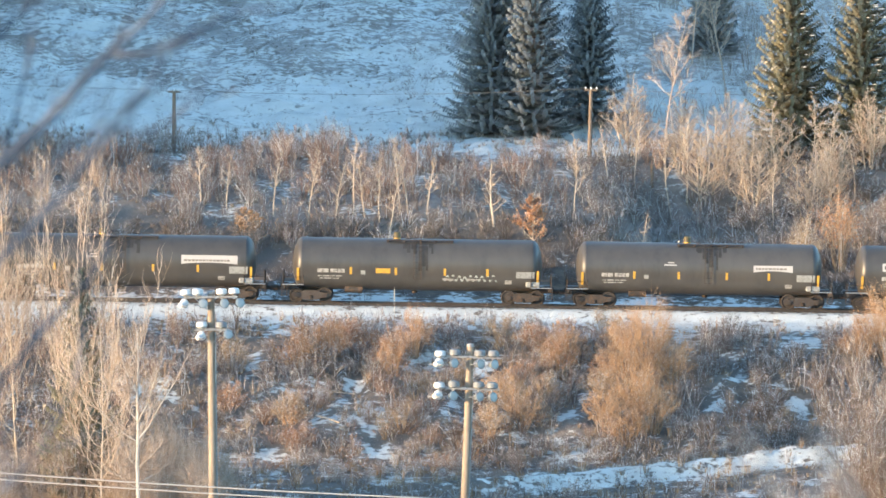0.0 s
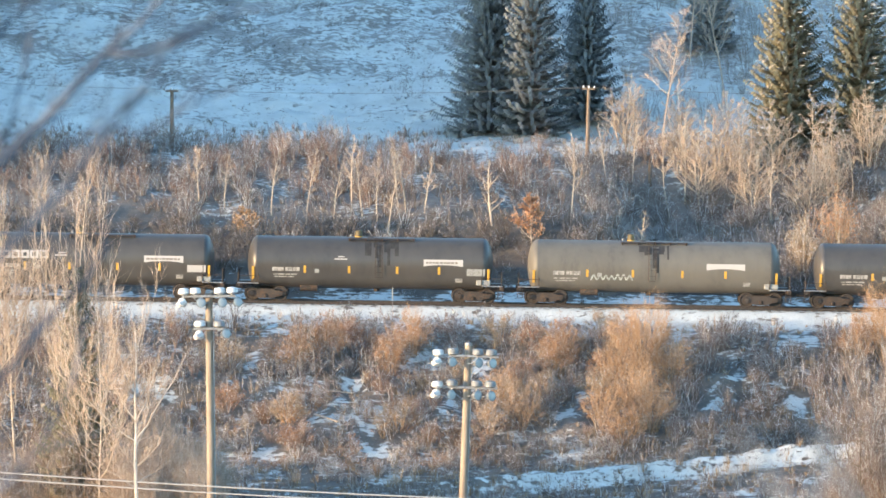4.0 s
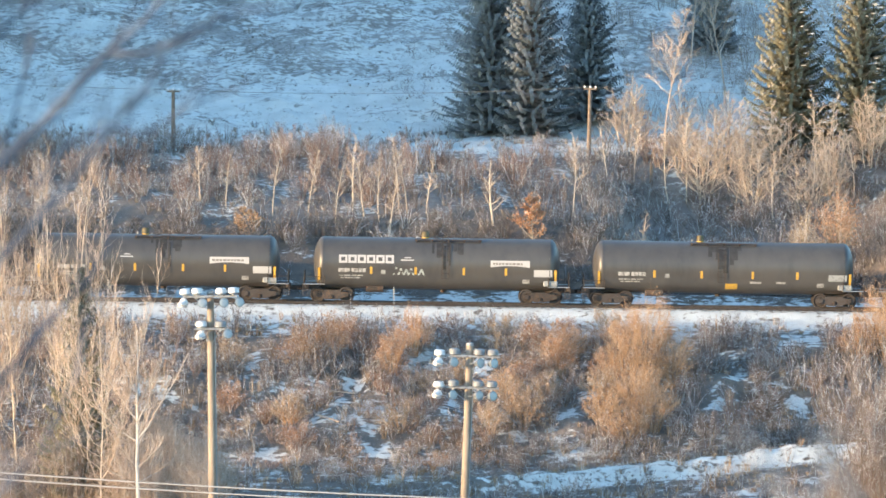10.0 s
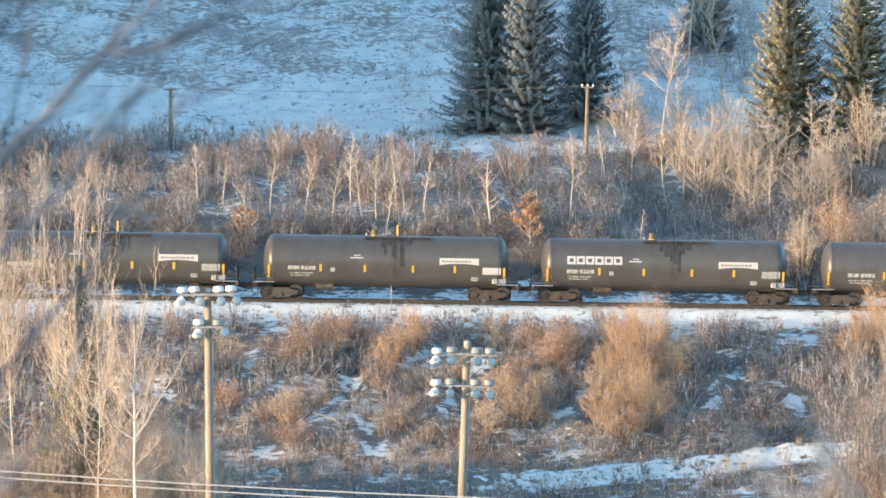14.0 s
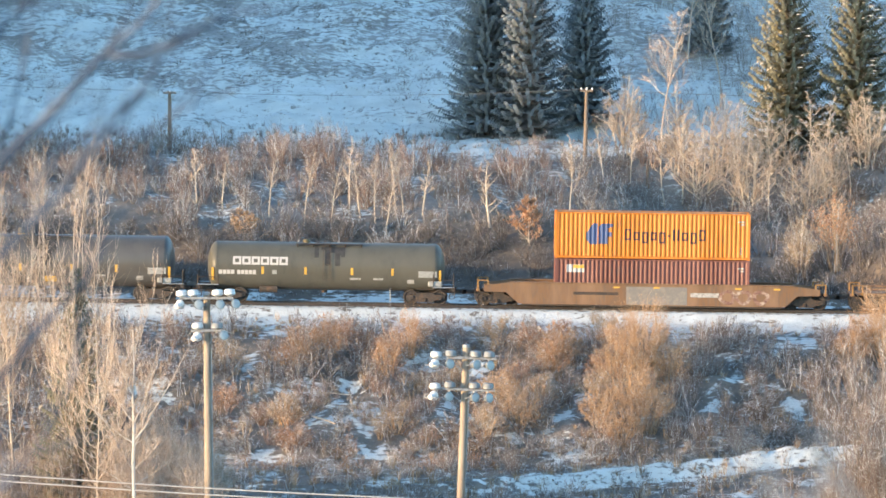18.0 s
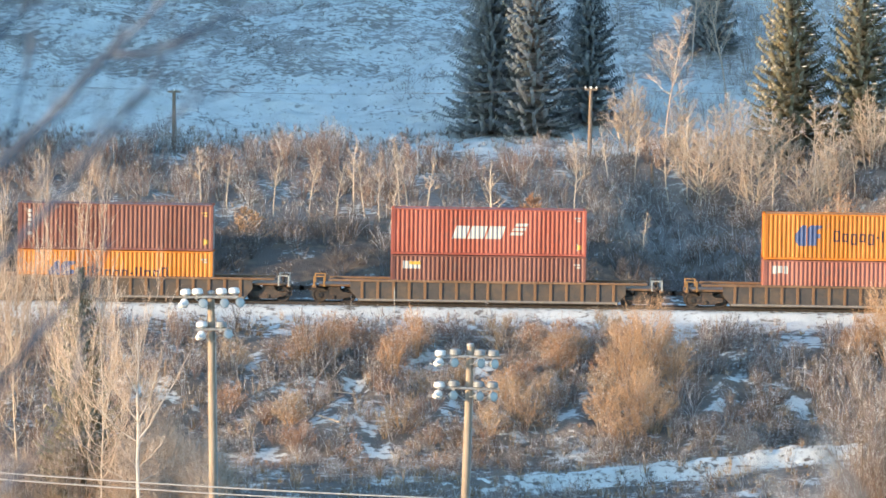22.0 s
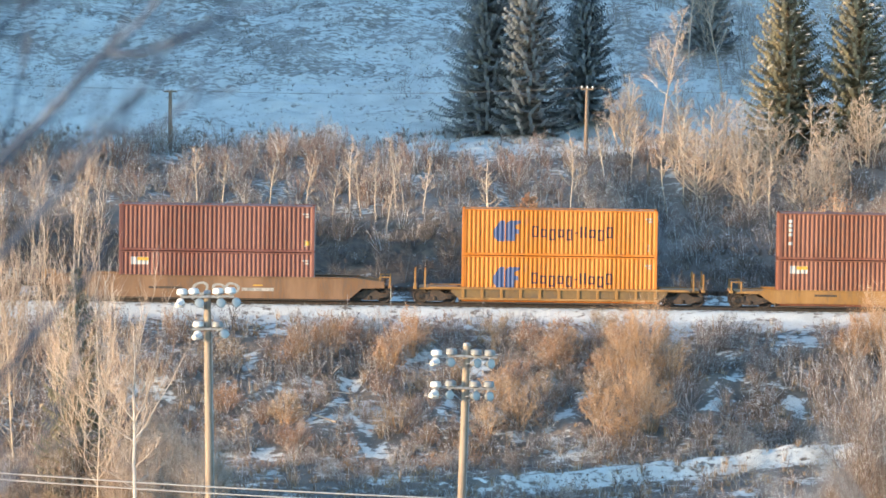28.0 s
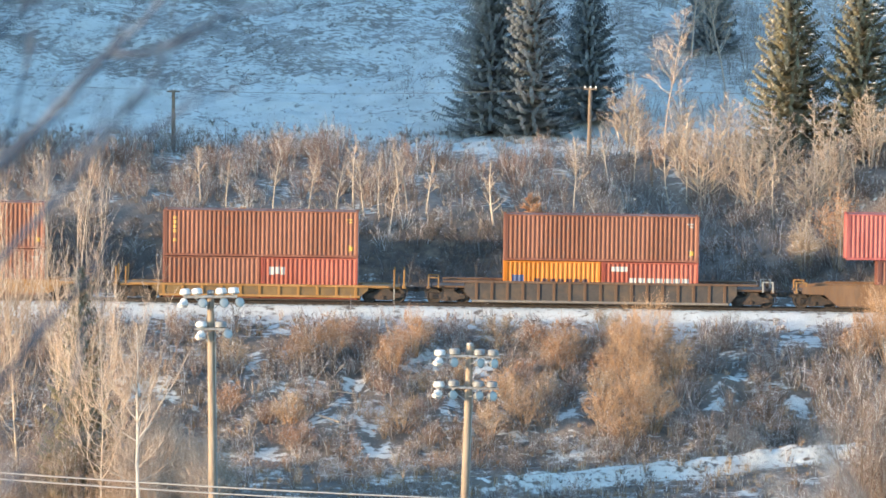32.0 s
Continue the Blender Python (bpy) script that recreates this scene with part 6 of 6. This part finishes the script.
put(birch_tree(), -16.5, 300, 0, first=True)
FAN = candelabra("poplar_tree", "leafless poplar with many upswept pale limbs", "poplars this side of the track", 271, 15.4, 3.7, 26, 24, 0.036)
put(FAN, -18.7, 303, 0, first=True)
TALL = candelabra("poplar_tree", "tall slender leafless poplar with pale bark", "poplars this side of the track", 272, 20.6, 2.2, 15, 20, 0.042)
put(TALL, -21.1, 309, 0, first=True)
for x, y, turn in ((-25.0, 306, 120), (-23.6, 311, 230)):
    put(TALL, x, y, turn)
put(spruce("small dark evergreen half hidden among bare branches", 307, 14.2, 2.8, "needle_sun_gold", 28, 0.0, 0.7), -20.1, 308.5, 0, first=True)
# dark bark and twigs put the half shade into this tree's colour
OSIER = candelabra("thicket_tree", "leafless thicket tree with many thin stems, darkened for half shade", "thicket trees below the track", 273, 11.2, 3.0, 20, 18, 0.03, "bark_dark", "twig_dark")
put(OSIER, 23.9, 308, 0, first=True)
for x, y, turn in ((25.4, 312, 110), (22.6, 304, 220)):
    put(OSIER, x, y, turn)
stand(bush_thing("willow_bush", "broad amber willow bush glowing in low sun on the bank", "willows on the bank", 411, "twig_amber", 5.3, 2.3, 90, 20, 2, "twig_amber", radius=0.012, leaf=0.034, flat=0.5),
      ((11.9, 337.6, 0), (27.0, 341.0, 150)))
stand(bush_thing("willow_bush", "amber and tan willow bush on the railway bank", "willows on the bank", 412, "twig_amber", 3.6, 1.8, 64, 18, 2, "twig_amber", radius=0.011, leaf=0.034, flat=0.5),
      ((11.5, 333.4, 0), (13.5, 336.6, 70), (12.2, 330.8, 200), (10.6, 335.6, 290)))
THICKET = [bush_cloud(430 + k, 3.0, 1.35, 26, 12, 0, radius=0.013, fine=0.008, flat=0.4) for k in range(4)]
scatter("valley_thicket", "pale pinkish frosted thicket at the foot of the trees", "brush", "twig", THICKET,
        spots_in(12, 50, -27, -12.5, 304, 318, 0.9, 1.35) + spots_in(18, 30, -19.0, -11.5, 302, 316, 0.8, 1.35))
OSIERS = [bush_cloud(440 + k, 6.2, 1.7, 44, 16, 0, radius=0.013, fine=0.008, flat=0.35) for k in range(4)]
scatter("osier_thicket", "tall pale frosted osier thicket before the bank", "brush", "twig", OSIERS,
        spots_in(28, 22, -18.0, -12.8, 301.5, 311, 0.7, 1.1))
# same osiers in a darker twig colour that stands for half shade
scatter("dim_osier_thicket", "frosted osier thicket darkened for half shade before the bank", "brush", "twig_dark", OSIERS,
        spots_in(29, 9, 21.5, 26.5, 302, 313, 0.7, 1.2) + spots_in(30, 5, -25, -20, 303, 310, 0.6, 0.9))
scatter("valley_brush", "dim frosted brush at the foot of the bank", "brush", "twig_dark", WILLOWS + SHRUBS,
        spots_in(13, 26, 20, 27, 306, 317, 1.0, 1.7) + spots_in(14, 22, -12, 20, 311, 317, 0.8, 1.2))

# ------------------------------------------------------------------ poles, lamps and wires
def floodlight(parent, x, y, z, turn, down, housing):
    """One floodlight on a bracket: deep bowl, rim, glass, hood."""
    m = Matrix.Translation((x, y, z)) @ pose(0, 0, 0, 0, 0, turn) @ pose(0, 0, 0, down, 0, 0)
    tmp = Solid().turned_z([(-0.28, 0.06), (-0.25, 0.11), (-0.10, 0.14), (0.0, 0.18), (0.05, 0.205), (0.07, 0.205)], 0, 0, 16)
    bowl = part("floodlight", tmp, M[housing], parent, "pale round floodlight", smooth=True)
    bowl.matrix_basis = m @ pose(0, 0, 0, 90, 0, 0)
    part("glass", Solid().turned_z([(0.066, 0.185), (0.08, 0.18), (0.095, 0.10)], 0, 0, 16), M["lens"], bowl)
    br = Solid().path([(-0.28, 0, -0.05), (-0.28, 0, -0.3), (0.28, 0, -0.3), (0.28, 0, -0.05)], [0.02] * 4, 5)
    part("bracket", br, M["steel"], bowl)
    return bowl


def ballast(parent, x, y, z, housing):
    """The domed gear box of a floodlight, upright on the arm."""
    s = Solid().turned_z([(-0.16, 0.07), (-0.13, 0.17), (-0.09, 0.235), (0.04, 0.225), (0.10, 0.20), (0.13, 0.12)], 0, 0, 16)
    box = part("ballast_housing", s, M[housing], parent, "domed pale ballast housing", smooth=True)
    box.matrix_basis = pose(x, y, z, 0, 0, 0)
    part("rim", Solid().turned_z([(-0.10, 0.236), (-0.095, 0.25), (-0.075, 0.25), (-0.07, 0.232)], 0, 0, 16), M["steel"], box)
    part("neck", Solid().tube((0, 0, -0.30), (0, 0, -0.15), 0.05, 0.07, 8), M["steel"], box)
    return box


def light_pole(x, y, height, lean, arms, label):
    z = gz(x, y)
    p = thing("floodlight_pole", label, "light pole", "floodlight poles", at=pose(x, y, z, 0, lean, 0))
    part("mast", Solid().path([(0, 0, -0.5), (0, 0, height * 0.5), (0, 0, height)], [0.21, 0.18, 0.145], 12), M["pole"], p, "weathered wooden mast", smooth=True)
    part("cap", Solid().turned_z([(height - 0.01, 0.15), (height + 0.10, 0.15), (height + 0.13, 0.05)], 0, 0, 12), M["steel"], p)
    for zz, half, spots, sway in arms:
        arm = Solid().box(-half, half, -0.28, -0.17, height + zz - 0.05, height + zz + 0.05, 0.01)
        part("cross_arm", arm, M["steel"], p)
        for s in (-1, 1):
            part("brace", Solid().path([(s * 0.1, -0.2, height + zz - 0.55), (s * half * 0.6, -0.2, height + zz - 0.04)], [0.02, 0.02], 5), M["steel"], p)
        for dx, dz, turn in spots:
            # sunlit housings get the pale copy, shaded ones the darker copy
            if dz > 0:
                ballast(p, dx, -0.22, height + zz + dz, "lamp" if turn > 100 else "lamp_shaded")
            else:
                floodlight(p, dx, -0.42, height + zz + dz, turn, sway, "lamp" if turn > 100 else "lamp_shaded")
    rungs = Solid()
    for k in range(14):
        zz = height - 1.2 - 0.45 * k
        rungs.tube((0.12 * (-1) ** k, 0, zz), (0.30 * (-1) ** k, 0, zz), 0.012, n=5)
    part("climbing_steps", rungs, M["steel"], p)
    for s in (-1, 1):
        part("cable_duct", Solid().tube((0.17, -0.06 * s, 0), (0.17, -0.06 * s, height - 1.6), 0.025, n=6), M["steel"], p)
    return p


light_pole(-9.47, 230, 18.55, -0.5, (
    (-0.12, 1.1, ((-1.02, 0.20, 170), (-1.1, -0.26, 150), (-0.55, 0.22, 200), (-0.32, -0.26, 15), (0.45, 0.22, 175), (0.55, -0.26, 20), (0.95, 0.24, 190), (1.18, -0.24, 25)), -14),
    (-1.45, 0.65, ((-0.38, 0.20, 170), (-0.42, -0.26, 150), (0.42, 0.20, 20), (0.68, -0.20, 25)), -14)),
    "tall weathered wooden pole with two arms of floodlights")
light_pole(0.42, 230, 16.55, 2.0, (
    (-0.42, 1.25, ((-1.22, 0.10, 170), (-1.28, -0.28, 150), (-0.62, 0.18, 35), (-0.66, -0.26, 30), (0.40, 0.18, 40), (0.42, -0.26, 35), (0.95, 0.18, 40), (0.98, -0.26, 38)), -8),
    (-1.72, 1.25, ((-1.22, 0.10, 170), (-1.28, -0.30, 150), (-0.62, 0.18, 35), (-0.66, -0.30, 30), (0.40, 0.18, 40), (0.42, -0.30, 35), (0.95, 0.18, 40), (0.98, -0.30, 38)), -8)),
    "leaning wooden pole with two arms of floodlights")


def line_pole(x, y, height, lean):
    p = thing("utility_pole", "weathered wooden utility pole with a short cross-arm on the slope", "utility pole", "utility poles", at=pose(x, y, gz(x, y), 0, lean, 0))
    part("mast", Solid().path([(0, 0, -0.5), (0, 0, height)], [0.17, 0.12], 10), M["pole_dark"], p, smooth=True)
    part("cross_arm", Solid().box(-0.45, 0.45, -0.2, -0.1, height - 0.22, height - 0.10, 0.01), M["pole_dark"], p)
    for dx in (-0.38, 0.0, 0.38):
        part("insulator", Solid().turned_z([(height - 0.1, 0.03), (height - 0.04, 0.07), (height + 0.04, 0.05), (height + 0.08, 0.02)], dx, -0.15, 8), M["snow"], p)
    return p


POLE_L, POLE_R = (-18.95, 391.5), (10.0, 392.5)
line_pole(*POLE_L, 4.15, 0.3)
line_pole(*POLE_R, 4.85, 1.2)
stub = thing("fence_post", "short dark weathered fence post on the slope", "post", at=pose(14.05, 384, gz(14.05, 384)))
part("post", Solid().tube((0, 0, -0.3), (0, 0, 1.5), 0.13, 0.11, 10), M["pole_dark"], stub)


def wire(name, label, a, b, sag, radius, material, n=24):
    pts = []
    for k in range(n + 1):
        u = k / n
        p = Vector(a).lerp(Vector(b), u)
        p.z -= sag * 4 * u * (1 - u)
        pts.append(p)
    me = Solid().path(pts, [radius] * (n + 1), 5).mesh(name, M[material])
    return tagged(new(name, me), label, "wire", "overhead wires")


zl, zr = gz(*POLE_L) + 4.1, gz(*POLE_R) + 4.8
for dx in (-0.38, 0.38):
    wire("utility_wire", "thin dark utility wire strung between poles", (POLE_L[0] + dx, POLE_L[1], zl), (POLE_R[0] + dx, POLE_R[1], zr), 0.35, 0.008, "wire_dark")
    wire("utility_wire", "thin dark utility wire running off the pole", (POLE_L[0] - 40 + dx, POLE_L[1] - 6, zl + 3), (POLE_L[0] + dx, POLE_L[1], zl), 0.5, 0.008, "wire_dark")
    wire("utility_wire", "thin dark utility wire running off the pole", (POLE_R[0] + dx, POLE_R[1], zr), (POLE_R[0] + 40 + dx, POLE_R[1] + 4, zr - 0.3), 0.5, 0.008, "wire_dark")

# sunlit wires across the valley
for drop, y in ((0.0, 222), (0.30, 222.4)):
    wire("power_wire", "sunlit overhead power wire in the valley", (-40, y, 4.385 - drop), (40, y, 1.065 - drop), 1.52, 0.029, "wire")

# marker beside the track
mark = thing("trackside_marker", "slim pale marker stake beside the track", "stake", at=pose(-3.2, 347.6, gz(-3.2, 347.6)))
part("stake", Solid().tube((0, 0, -0.3), (0, 0, 2.0), 0.02, 0.015, 6), M["steel"], mark)
part("blade", Solid().plate([(-0.03, 1.45), (0.03, 1.45), (0.04, 1.95), (0.0, 2.3), (-0.04, 1.95)], -0.03, -0.01), M["plate"], mark)


# ------------------------------------------------------------------ the tree beside the camera
def near_tree():
    t = thing("near_tree", "bare frosted tree with slim branches close before the camera", "tree", at=pose(-1.75, 16, gz(-1.75, 16)))
    base = gz(-1.75, 16)
    part("trunk", Solid().path([(0, 0, -0.4), (0.02, 0, 2.0), (-0.06, 0, 4.5), (0.0, 0, 8)], [0.11, 0.09, 0.075, 0.03], 10), M["near_bark_shaded"], t, smooth=True)

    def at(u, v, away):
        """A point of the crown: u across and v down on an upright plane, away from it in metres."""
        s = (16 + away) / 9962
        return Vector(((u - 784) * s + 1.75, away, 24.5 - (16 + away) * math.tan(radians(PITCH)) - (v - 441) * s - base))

    r = random.Random(77)
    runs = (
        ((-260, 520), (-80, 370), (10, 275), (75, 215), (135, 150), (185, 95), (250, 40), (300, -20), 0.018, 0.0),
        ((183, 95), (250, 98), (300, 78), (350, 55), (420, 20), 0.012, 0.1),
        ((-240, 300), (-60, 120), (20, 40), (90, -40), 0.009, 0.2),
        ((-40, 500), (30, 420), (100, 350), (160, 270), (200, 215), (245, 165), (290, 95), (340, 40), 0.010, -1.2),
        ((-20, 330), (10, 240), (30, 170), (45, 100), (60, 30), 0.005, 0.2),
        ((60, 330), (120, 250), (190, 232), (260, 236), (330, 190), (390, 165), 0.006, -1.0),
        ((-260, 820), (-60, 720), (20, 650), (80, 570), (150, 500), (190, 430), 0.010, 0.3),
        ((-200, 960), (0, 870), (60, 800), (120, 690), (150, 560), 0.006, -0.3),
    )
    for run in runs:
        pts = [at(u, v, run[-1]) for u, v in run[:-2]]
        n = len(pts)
        part("branch", Solid().path(pts, [run[-2] * (1 - 0.6 * k / (n - 1)) for k in range(n)], 7), M["near_bark_shaded"], t, smooth=True)
        for k in range(1, n - 1):
            d = (pts[k + 1] - pts[k]).normalized()
            for j in range(2):
                side = bend(d, r, 0.7)
                side.z = abs(side.z)
                twig = Solid()
                limb(twig, pts[k].lerp(pts[k + 1], r.random()), side, r.uniform(0.08, 0.2), 0.004, r, 5, 3, 0.2, 0.1, 0.4)
                part("twig", twig, M["near_bark_shaded"], t)
    return t


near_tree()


def near_shrub(name, label, x, y, lift, spread, count, seed):
    """A frosted bush right before the camera, far out of focus."""
    r = random.Random(seed)
    z = gz(x, y)
    t = thing(name, label, "bush", at=pose(x, y, z))
    for k in range(count):
        a = r.uniform(-spread, spread)
        top = lift - z + r.uniform(-0.18, 0.0) - 0.10 * abs(a) / spread
        pts = [(r.uniform(-0.1, 0.1), r.uniform(-0.2, 0.2), -0.2), (a * 0.5, r.uniform(-0.2, 0.2), top * 0.6), (a * 0.9, r.uniform(-0.1, 0.1), top * 0.93), (a + r.uniform(-0.12, 0.12), r.uniform(-0.1, 0.1), top)]
        part("twig", Solid().path(pts, [0.012, 0.009, 0.006, 0.003], 5), M["near_twig_shaded"], t)


# tops reach into the lower corners of the view
near_shrub("near_bush", "frosted twiggy bush close before the camera", 0.53, 7.0, 23.90, 0.2, 14, 5)


# ------------------------------------------------------------------ the train rolls
def motions():
    """The train rolls by to the left, gathering a little speed."""
    times = [2 * k for k in range(17)]
    for ob, x, z in MOVERS:
        walk(ob, [(t, on_track(x - travel(t)) @ pose(0, 0, z)) for t in times])


motions()
